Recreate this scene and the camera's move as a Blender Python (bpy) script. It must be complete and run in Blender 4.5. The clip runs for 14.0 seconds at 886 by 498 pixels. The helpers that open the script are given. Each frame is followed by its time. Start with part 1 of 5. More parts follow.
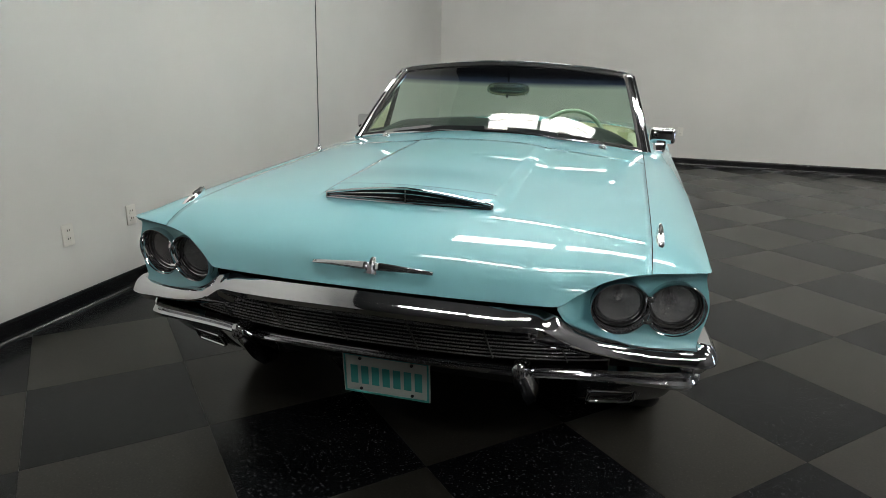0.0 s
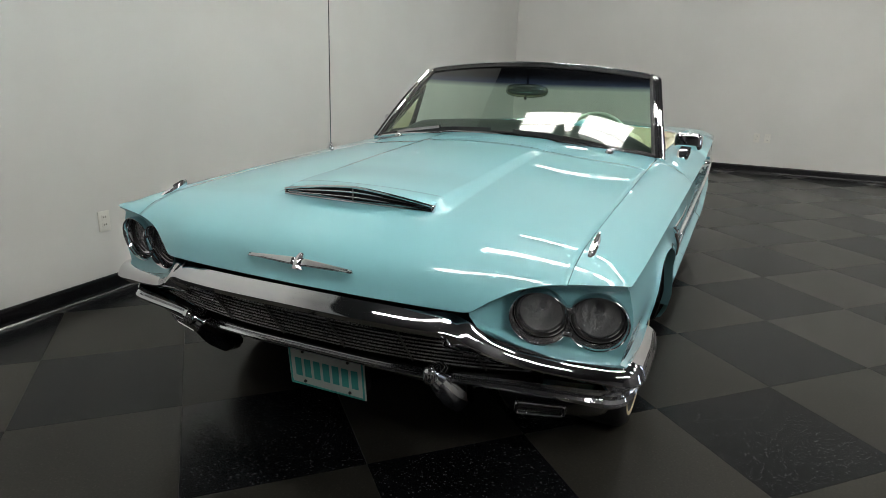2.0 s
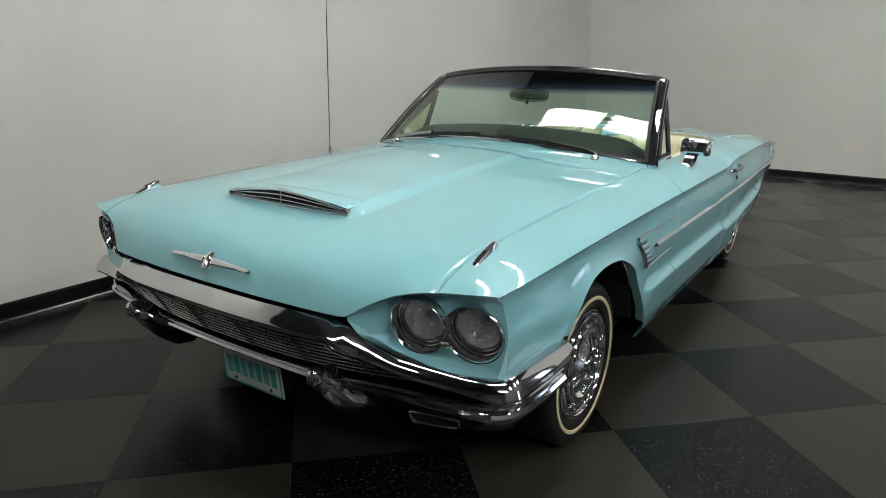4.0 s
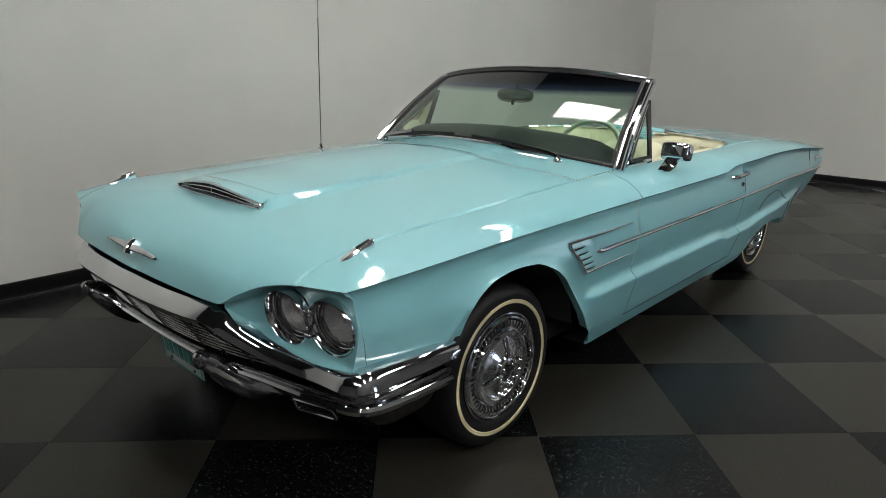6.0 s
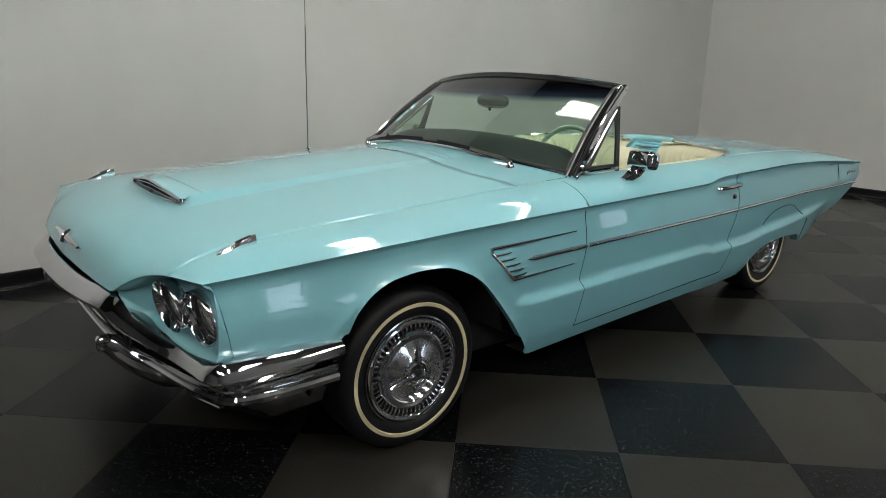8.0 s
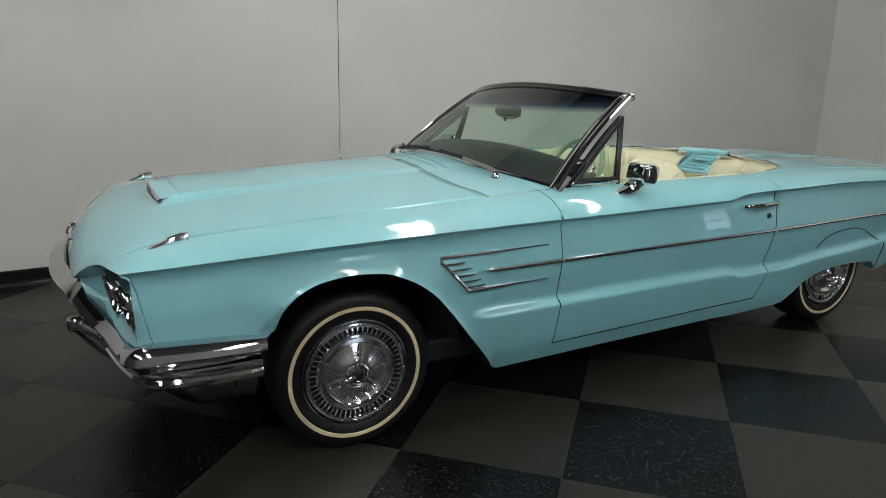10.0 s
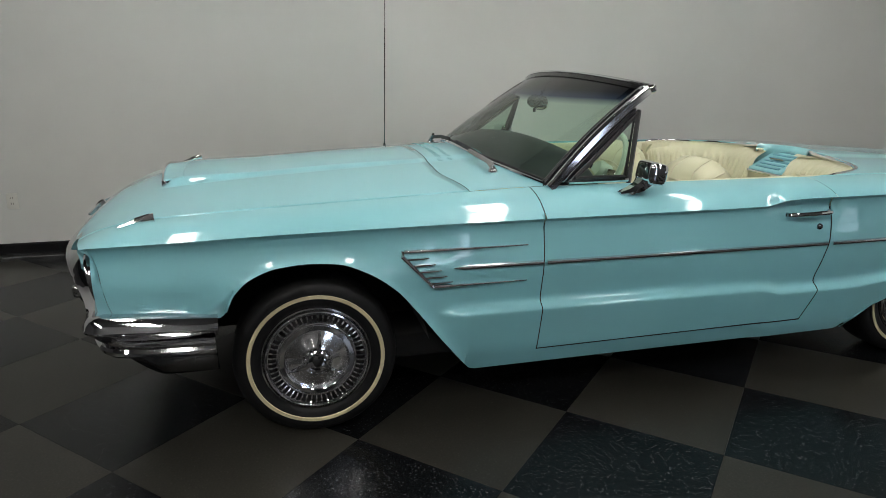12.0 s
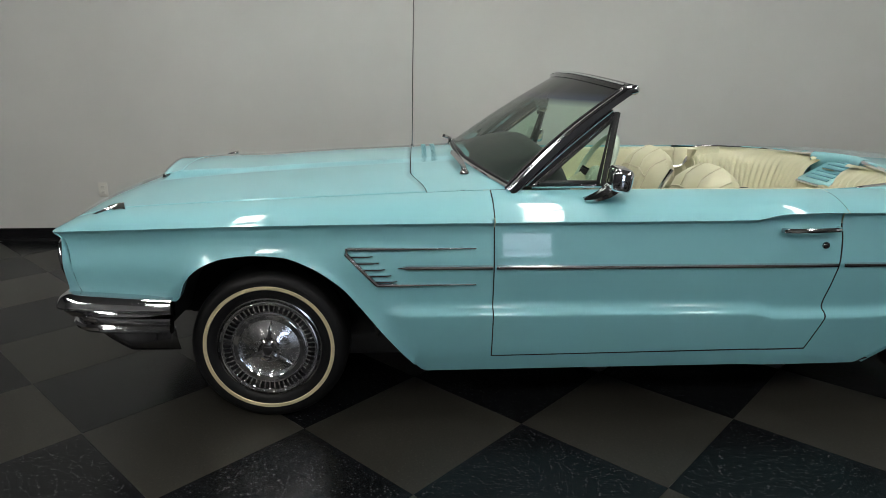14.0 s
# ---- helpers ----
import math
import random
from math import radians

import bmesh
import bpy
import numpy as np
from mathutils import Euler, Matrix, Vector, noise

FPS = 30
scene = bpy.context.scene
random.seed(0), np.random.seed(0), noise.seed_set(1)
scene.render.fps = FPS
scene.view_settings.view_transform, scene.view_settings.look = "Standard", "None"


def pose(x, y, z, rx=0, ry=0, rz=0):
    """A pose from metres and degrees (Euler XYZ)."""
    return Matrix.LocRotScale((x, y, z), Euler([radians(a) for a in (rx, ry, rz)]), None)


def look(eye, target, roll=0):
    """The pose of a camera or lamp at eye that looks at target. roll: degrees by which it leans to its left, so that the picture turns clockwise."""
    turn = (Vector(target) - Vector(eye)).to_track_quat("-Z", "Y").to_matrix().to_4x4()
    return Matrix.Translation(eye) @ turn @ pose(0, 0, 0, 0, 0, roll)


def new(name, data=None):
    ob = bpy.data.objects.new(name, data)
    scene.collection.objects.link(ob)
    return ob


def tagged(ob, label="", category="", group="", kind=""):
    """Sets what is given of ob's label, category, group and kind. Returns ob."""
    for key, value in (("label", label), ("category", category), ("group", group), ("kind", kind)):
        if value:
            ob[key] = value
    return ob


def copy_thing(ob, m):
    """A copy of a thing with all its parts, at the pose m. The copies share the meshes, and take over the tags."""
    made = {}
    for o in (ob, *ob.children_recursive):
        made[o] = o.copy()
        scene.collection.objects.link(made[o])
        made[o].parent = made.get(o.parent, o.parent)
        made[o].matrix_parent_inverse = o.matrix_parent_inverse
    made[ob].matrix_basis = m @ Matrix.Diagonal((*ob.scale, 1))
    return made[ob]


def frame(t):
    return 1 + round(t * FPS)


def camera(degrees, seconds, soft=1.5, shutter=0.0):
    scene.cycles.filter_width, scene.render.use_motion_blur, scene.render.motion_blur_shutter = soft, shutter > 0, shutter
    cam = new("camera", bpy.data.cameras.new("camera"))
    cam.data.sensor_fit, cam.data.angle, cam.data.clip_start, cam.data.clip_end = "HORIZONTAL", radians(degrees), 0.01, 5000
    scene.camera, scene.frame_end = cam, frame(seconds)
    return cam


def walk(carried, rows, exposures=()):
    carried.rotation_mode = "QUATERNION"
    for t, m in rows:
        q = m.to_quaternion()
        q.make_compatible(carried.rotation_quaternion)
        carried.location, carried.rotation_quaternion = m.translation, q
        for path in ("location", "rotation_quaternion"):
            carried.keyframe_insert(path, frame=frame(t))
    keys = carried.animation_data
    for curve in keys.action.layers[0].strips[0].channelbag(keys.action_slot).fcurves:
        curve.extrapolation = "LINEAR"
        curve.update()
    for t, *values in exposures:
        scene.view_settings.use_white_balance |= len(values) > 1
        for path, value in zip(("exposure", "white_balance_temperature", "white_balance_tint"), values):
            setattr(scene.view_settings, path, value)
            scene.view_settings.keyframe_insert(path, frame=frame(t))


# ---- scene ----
cam = camera(69.1, 14.0, soft=0.8)
PATH = [
    (0, (0.67, -0.403, 1.346), (0.171, 1.451, 0.787), 1.4),
    (0.5, (0.788, -0.372, 1.348), (0.21, 1.46, 0.791), 1.4),
    (1, (0.907, -0.331, 1.35), (0.261, 1.476, 0.787), 1.4),
    (1.5, (1.032, -0.278, 1.353), (0.306, 1.499, 0.792), 1.4),
    (2, (1.154, -0.216, 1.354), (0.362, 1.533, 0.792), 1.5),
    (2.2, (1.206, -0.184, 1.341), (0.374, 1.548, 0.788), 1.4),
    (4.3, (1.759, 0.149, 1.365), (0.649, 1.717, 0.807), 0.7),
    (4.5, (1.815, 0.18, 1.374), (0.681, 1.729, 0.811), 0.8),
    (5, (1.956, 0.277, 1.372), (0.752, 1.773, 0.812), 0.7),
    (5.5, (2.072, 0.368, 1.372), (0.821, 1.826, 0.817), 0.7),
    (6, (2.183, 0.459, 1.371), (0.885, 1.875, 0.814), 0.7),
    (6.5, (2.296, 0.555, 1.369), (0.946, 1.919, 0.805), 0.8),
    (7, (2.407, 0.661, 1.366), (0.995, 1.965, 0.811), 0.8),
    (7.5, (2.511, 0.77, 1.367), (1.056, 2.03, 0.822), 0.8),
    (8, (2.611, 0.881, 1.36), (1.133, 2.119, 0.825), 0.8),
    (8.2, (2.652, 0.929, 1.363), (1.152, 2.143, 0.838), 0.8),
    (10.3, (3.034, 1.538, 1.348), (1.292, 2.374, 0.829), 0.3),
    (10.5, (3.051, 1.6, 1.361), (1.296, 2.396, 0.827), 0.4),
    (11, (3.101, 1.756, 1.368), (1.299, 2.441, 0.836), 0.4),
    (11.5, (3.144, 1.917, 1.369), (1.306, 2.495, 0.833), 0.3),
    (12, (3.18, 2.085, 1.368), (1.314, 2.561, 0.827), 0.2),
    (12.5, (3.21, 2.27, 1.369), (1.324, 2.649, 0.822), 0.1),
    (13, (3.236, 2.431, 1.364), (1.328, 2.697, 0.827), -0.0),
    (13.5, (3.26, 2.614, 1.366), (1.338, 2.76, 0.832), -0.1),
    (14, (3.275, 2.77, 1.36), (1.349, 2.845, 0.827), -0.1),
]
walk(cam, [(t, look(eye, target, roll)) for t, eye, target, roll in PATH], [(0.0, 0.23), (2.2, 0.23), (4.4, 0.22), (5.0, 0.06), (8.0, -0.05), (14.0, -0.10)])

# ---- world and large lights ----
world = bpy.data.worlds.new("world")
scene.world = world
world.use_nodes = True
world.node_tree.nodes["Background"].inputs[0].default_value = (0.5, 0.55, 0.6, 1)
world.node_tree.nodes["Background"].inputs[1].default_value = 0.02
scene.view_settings.exposure = 0.0
TUBE_POWER = 23.0
SKY_POWER = 5.5

# ---- materials ----


def mat(name, colour, rough=0.5, metal=0.0, coat=0.0, spec=0.5, emit=0.0):
    m = bpy.data.materials.new(name)
    m.use_nodes = True
    b = m.node_tree.nodes["Principled BSDF"]
    b.inputs["Base Color"].default_value = (*colour, 1)
    b.inputs["Roughness"].default_value = rough
    b.inputs["Metallic"].default_value = metal
    b.inputs["Coat Weight"].default_value = coat
    b.inputs["Coat Roughness"].default_value = 0.02
    b.inputs["Specular IOR Level"].default_value = spec
    if emit:
        b.inputs["Emission Color"].default_value = (*colour, 1)
        b.inputs["Emission Strength"].default_value = emit
    return m


def node(m, kind, **ins):
    n = m.node_tree.nodes.new(kind)
    for k, v in ins.items():
        n.inputs[k.replace("_", " ")].default_value = v
    return n


def wire(m, a, b):
    m.node_tree.links.new(a, b)


def bsdf(m):
    return m.node_tree.nodes["Principled BSDF"]


def coords(m):
    return m.node_tree.nodes.new("ShaderNodeTexCoord").outputs["Object"]


def ramp(m, fac, stops):
    r = m.node_tree.nodes.new("ShaderNodeValToRGB")
    el = r.color_ramp.elements
    while len(el) < len(stops):
        el.new(0.5)
    for e, (p, c) in zip(el, stops):
        e.position, e.color = p, (*c, 1)
    wire(m, fac, r.inputs[0])
    return r.outputs[0]


def vary(m, scale, stops, detail=4.0):
    """Base colour from noise between colour stops."""
    n = node(m, "ShaderNodeTexNoise", Scale=scale, Detail=detail)
    wire(m, coords(m), n.inputs["Vector"])
    wire(m, ramp(m, n.outputs["Fac"], stops), bsdf(m).inputs["Base Color"])
    return n


def relief(m, scale, strength, dist=0.002, detail=3.0):
    n = node(m, "ShaderNodeTexNoise", Scale=scale, Detail=detail)
    wire(m, coords(m), n.inputs["Vector"])
    b = node(m, "ShaderNodeBump", Strength=strength, Distance=dist)
    wire(m, n.outputs["Fac"], b.inputs["Height"])
    wire(m, b.outputs[0], bsdf(m).inputs["Normal"])


def rough_vary(m, scale, lo, hi):
    n = node(m, "ShaderNodeTexNoise", Scale=scale, Detail=5.0)
    wire(m, coords(m), n.inputs["Vector"])
    r = node(m, "ShaderNodeMapRange")
    r.inputs["To Min"].default_value, r.inputs["To Max"].default_value = lo, hi
    wire(m, n.outputs["Fac"], r.inputs["Value"])
    wire(m, r.outputs[0], bsdf(m).inputs["Roughness"])


AQUA = (0.232, 0.53, 0.585)
M_PAINT = mat("aqua_paint", AQUA, 0.45, 0.0, 1.0, 0.5)
M_CHROME = mat("chrome", (0.66, 0.66, 0.68), 0.06, 1.0)
M_STEEL = mat("polished_stainless", (0.84, 0.84, 0.86), 0.13, 1.0)
rough_vary(M_CHROME, 6.0, 0.03, 0.10)
M_COVER = mat("polished_wheel_cover", (0.90, 0.90, 0.92), 0.07, 1.0)
M_BRUSHED = mat("circular_brushed_steel", (0.94, 0.94, 0.96), 0.17, 1.0)
bsdf(M_BRUSHED).inputs["Anisotropic"].default_value = 0.9
bsdf(M_BRUSHED).inputs["Anisotropic Rotation"].default_value = 0.25
lay = M_BRUSHED.node_tree.nodes.new("ShaderNodeTangent")
lay.direction_type, lay.axis = "RADIAL", "X"
wire(M_BRUSHED, lay.outputs[0], bsdf(M_BRUSHED).inputs["Tangent"])
M_BARS = mat("bright_aluminium", (0.66, 0.66, 0.67), 0.24, 1.0)
M_VENT = mat("vent_slot_shade", (0.15, 0.36, 0.39), 0.6)
M_GUARD = mat("darkened_chrome", (0.22, 0.22, 0.23), 0.16, 1.0)
M_CHROME_DULL = mat("dull_chrome", (0.42, 0.42, 0.43), 0.16, 1.0)
M_BLACK = mat("matte_black", (0.012, 0.012, 0.013), 0.8)
M_UNDER = mat("undercoat", (0.008, 0.008, 0.008), 0.9)
M_RUBBER = mat("tyre_rubber", (0.008, 0.008, 0.0085), 0.5, spec=0.25)
relief(M_RUBBER, 60, 0.2, 0.001)
M_GASKET = mat("black_rubber", (0.01, 0.01, 0.011), 0.5)
M_WHITEWALL = mat("whitewall", (0.62, 0.54, 0.34), 0.6)
M_CREAM = mat("cream_vinyl", (0.59, 0.58, 0.405), 0.38)
relief(M_CREAM, 220, 0.12, 0.001)
M_SEAM = mat("cream_piping", (0.56, 0.53, 0.38), 0.45)
M_CARPET = mat("cream_carpet", (0.42, 0.36, 0.24), 0.95)
relief(M_CARPET, 400, 0.6, 0.003)
M_DASH = mat("dark_dash_pad", (0.018, 0.022, 0.024), 0.45)
relief(M_DASH, 300, 0.15, 0.001)
M_REFLECTOR = mat("lamp_reflector", (0.95, 0.95, 0.95), 0.26, 1.0)
M_PLATE = mat("plate_white", (0.54, 0.56, 0.53), 0.4)
M_TEAL = mat("plate_teal", (0.05, 0.32, 0.30), 0.4)
M_AMBER = mat("parking_lens", (0.04, 0.038, 0.036), 0.2, 0.0, 0.5)
M_WALL = mat("wall_paint", (0.60, 0.60, 0.575), 0.75)
vary(M_WALL, 0.8, [(0.3, (0.57, 0.57, 0.545)), (0.7, (0.63, 0.63, 0.605))])
relief(M_WALL, 90, 0.12, 0.002)
M_DARKWALL = mat("dark_wall", (0.07, 0.07, 0.072), 0.7)
M_CEIL = mat("dark_ceiling", (0.03, 0.03, 0.032), 0.85)
M_BASE = mat("black_baseboard", (0.008, 0.008, 0.009), 0.24)
M_OUTLET = mat("ivory_plastic", (0.66, 0.65, 0.60), 0.4)
M_SLOT = mat("outlet_slot", (0.05, 0.05, 0.05), 0.6)
M_TUBE = mat("diffuser", (1.0, 0.985, 0.94), 0.5, emit=TUBE_POWER)
M_SKY = mat("daylight", (0.72, 0.82, 1.0), 0.5, emit=SKY_POWER)
M_NORTH_FILL = mat("north_window_fill", (0.72, 0.82, 1.0), 0.5, emit=SKY_POWER * 0.5)
M_FIXTURE = mat("fixture_white", (0.6, 0.6, 0.6), 0.5)


def tile_material(name, base, fleck, rough, gate0, mottle):
    m = mat(name, base, rough, spec=0.21)
    geo = m.node_tree.nodes.new("ShaderNodeNewGeometry")
    info = m.node_tree.nodes.new("ShaderNodeObjectInfo")
    n1 = node(m, "ShaderNodeTexNoise", Scale=2.1, Detail=6.0)
    n2 = node(m, "ShaderNodeTexNoise", Scale=130.0, Detail=2.0)
    n3 = node(m, "ShaderNodeTexNoise", Scale=2.3, Detail=6.0)
    n4 = node(m, "ShaderNodeTexNoise", Scale=110.0, Detail=5.0)
    v = node(m, "ShaderNodeTexVoronoi", Scale=92.0)
    v2 = node(m, "ShaderNodeTexVoronoi", Scale=46.0)
    for n in (n1, n2, n3, n4):
        wire(m, geo.outputs["Position"], n.inputs["Vector"])
    # ragged chips: the cells' lookup is shaken by a fine noise
    shake = node(m, "ShaderNodeTexNoise", Scale=120.0, Detail=2.0)
    wire(m, geo.outputs["Position"], shake.inputs["Vector"])
    shift = node(m, "ShaderNodeVectorMath")
    shift.operation = "MULTIPLY_ADD"
    shift.inputs[1].default_value = (0.010, 0.010, 0.010)
    wire(m, shake.outputs["Color"], shift.inputs[0])
    wire(m, geo.outputs["Position"], shift.inputs[2])
    for n in (v, v2):
        wire(m, shift.outputs[0], n.inputs["Vector"])
    c1 = ramp(m, n1.outputs["Fac"], [(0.3, tuple(c * (1 - mottle) for c in base)), (0.7, tuple(c * (1 + mottle) for c in base))])
    grain = node(m, "ShaderNodeMapRange")
    grain.inputs["To Min"].default_value, grain.inputs["To Max"].default_value = 0.45, 1.55
    wire(m, n4.outputs["Fac"], grain.inputs["Value"])
    own = node(m, "ShaderNodeMapRange")
    own.inputs["To Min"].default_value, own.inputs["To Max"].default_value = 0.88, 1.12
    wire(m, info.outputs["Random"], own.inputs["Value"])
    tone = node(m, "ShaderNodeMath")
    tone.operation = "MULTIPLY"
    wire(m, grain.outputs[0], tone.inputs[0])
    wire(m, own.outputs[0], tone.inputs[1])
    toned = node(m, "ShaderNodeVectorMath")
    toned.operation = "SCALE"
    wire(m, c1, toned.inputs[0])
    wire(m, tone.outputs[0], toned.inputs["Scale"])
    col = toned.outputs[0]
    for vv, r0, r1, g0 in ((v, 0.14, 0.30, gate0), (v2, 0.08, 0.17, gate0 - 0.05)):
        speck = ramp(m, vv.outputs["Distance"], [(r0, (1, 1, 1)), (r1, (0, 0, 0))])
        gate = ramp(m, vv.outputs["Color"], [(g0, (0, 0, 0)), (g0 + 0.25, (1, 1, 1))])
        mul = node(m, "ShaderNodeMath")
        mul.operation = "MULTIPLY"
        wire(m, speck, mul.inputs[0])
        wire(m, gate, mul.inputs[1])
        mix = m.node_tree.nodes.new("ShaderNodeMixRGB")
        mix.inputs[2].default_value = (*fleck, 1)
        wire(m, mul.outputs[0], mix.inputs[0])
        wire(m, col, mix.inputs[1])
        col = mix.outputs[0]
    wire(m, col, bsdf(m).inputs["Base Color"])
    mr = node(m, "ShaderNodeMapRange")
    mr.inputs["To Min"].default_value, mr.inputs["To Max"].default_value = rough - 0.01, rough + 0.01
    wire(m, n3.outputs["Fac"], mr.inputs["Value"])
    wire(m, mr.outputs[0], bsdf(m).inputs["Roughness"])
    b = node(m, "ShaderNodeBump", Strength=0.06, Distance=0.001)
    wire(m, n2.outputs["Fac"], b.inputs["Height"])
    wire(m, b.outputs[0], bsdf(m).inputs["Normal"])
    return m


M_TILE_DARK = tile_material("black_tile", (0.0050, 0.0055, 0.0064), (0.050, 0.052, 0.054), 0.26, 0.42, 0.12)
M_TILE_GREY = tile_material("grey_tile", (0.0240, 0.0228, 0.0192), (0.044, 0.042, 0.036), 0.29, 0.45, 0.12)


def glass_material(name, tint, band=None):
    """Thin pane: clear tint, gloss by Fresnel; band: heights between which a dark tint sets in."""
    m = bpy.data.materials.new(name)
    m.use_nodes = True
    nt = m.node_tree
    nt.nodes.remove(nt.nodes["Principled BSDF"])
    out = nt.nodes["Material Output"]
    tr = nt.nodes.new("ShaderNodeBsdfTransparent")
    gl = nt.nodes.new("ShaderNodeBsdfGlossy")
    gl.inputs["Roughness"].default_value = 0.0
    mix = nt.nodes.new("ShaderNodeMixShader")
    fr = nt.nodes.new("ShaderNodeFresnel")
    fr.inputs["IOR"].default_value = 1.52
    tr.inputs["Color"].default_value = (*tint, 1)
    if band:
        sep = nt.nodes.new("ShaderNodeSeparateXYZ")
        wire(m, coords(m), sep.inputs[0])
        mr = node(m, "ShaderNodeMapRange")
        mr.inputs["From Min"].default_value, mr.inputs["From Max"].default_value = band
        wire(m, sep.outputs["Z"], mr.inputs["Value"])
        wire(m, ramp(m, mr.outputs[0], [(0.0, tint), (0.40, (0.05, 0.08, 0.15)), (0.75, (0.012, 0.016, 0.028)), (1.0, (0.005, 0.006, 0.009))]), tr.inputs["Color"])
    wire(m, fr.outputs[0], mix.inputs[0])
    wire(m, tr.outputs[0], mix.inputs[1])
    wire(m, gl.outputs[0], mix.inputs[2])
    wire(m, mix.outputs[0], out.inputs["Surface"])
    return m


M_GLASS = glass_material("green_tinted_glass", (0.66, 0.86, 0.73), (1.215, 1.29))
M_SIDEGLASS = glass_material("side_glass", (0.72, 0.86, 0.76))
M_HEADLENS = glass_material("fluted_lamp_glass", (0.93, 0.94, 0.94))
lens_wave = node(M_HEADLENS, "ShaderNodeTexWave", Scale=12.0, Distortion=4.0)
lens_cells = node(M_HEADLENS, "ShaderNodeTexVoronoi", Scale=48.0)
wire(M_HEADLENS, coords(M_HEADLENS), lens_wave.inputs["Vector"])
wire(M_HEADLENS, coords(M_HEADLENS), lens_cells.inputs["Vector"])
lens_sum = node(M_HEADLENS, "ShaderNodeMath")
wire(M_HEADLENS, lens_wave.outputs["Fac"], lens_sum.inputs[0])
wire(M_HEADLENS, lens_cells.outputs["Distance"], lens_sum.inputs[1])
lens_bump = node(M_HEADLENS, "ShaderNodeBump", Strength=1.0, Distance=0.012)
wire(M_HEADLENS, lens_sum.outputs[0], lens_bump.inputs["Height"])
# a pale diffuse share brightens the lens, for light its moulded flutes scatter
lens_nodes = M_HEADLENS.node_tree.nodes
scatter = lens_nodes.new("ShaderNodeBsdfDiffuse")
scatter.inputs["Color"].default_value = (0.80, 0.81, 0.83, 1)
wire(M_HEADLENS, lens_bump.outputs[0], scatter.inputs["Normal"])
lens_mix = lens_nodes.new("ShaderNodeMixShader")
lens_mix.inputs[0].default_value = 0.19
wire(M_HEADLENS, lens_nodes["Material Output"].inputs["Surface"].links[0].from_socket, lens_mix.inputs[1])
wire(M_HEADLENS, scatter.outputs[0], lens_mix.inputs[2])
wire(M_HEADLENS, lens_mix.outputs[0], lens_nodes["Material Output"].inputs["Surface"])
for n in M_HEADLENS.node_tree.nodes:
    if n.type == "BSDF_GLOSSY":
        wire(M_HEADLENS, lens_bump.outputs[0], n.inputs["Normal"])
relief(M_REFLECTOR, 55, 0.8, 0.012, 1.0)
M_HEADER = mat("header_paint", (0.02, 0.02, 0.022), 0.25, 0.0, 0.6)
M_MIRROR_BACK = mat("mirror_back", (0.40, 0.43, 0.41), 0.14, 0.8, 0.5)
M_WHEELRIM = mat("pale_green_plastic", (0.42, 0.52, 0.42), 0.3)
M_LOUVRE = mat("louvre_aqua", (0.10, 0.30, 0.36), 0.35)

# ---- mesh tools ----


def ip(v, pts):
    """Smooth monotone curve through control pairs."""
    xs, ys = np.array([p[0] for p in pts]), np.array([p[1] for p in pts])
    v = float(min(max(v, xs[0]), xs[-1]))
    k = int(min(max(np.searchsorted(xs, v) - 1, 0), len(xs) - 2))
    h = np.diff(xs)
    d = np.diff(ys) / h

    def slope(i):
        if i == 0:
            return d[0]
        if i == len(xs) - 1:
            return d[-1]
        if d[i - 1] * d[i] <= 0:
            return 0.0
        return 2 * d[i - 1] * d[i] / (d[i - 1] + d[i])
    t = (v - xs[k]) / h[k]
    a, b = slope(k), slope(k + 1)
    return float((2 * t**3 - 3 * t**2 + 1) * ys[k] + (t**3 - 2 * t**2 + t) * h[k] * a + (-2 * t**3 + 3 * t**2) * ys[k + 1] + (t**3 - t**2) * h[k] * b)


def lin(v, pts):
    return float(np.interp(v, [p[0] for p in pts], [p[1] for p in pts]))


def step(a, b, v):
    t = min(max((v - a) / (b - a), 0.0), 1.0)
    return t * t * (3 - 2 * t)


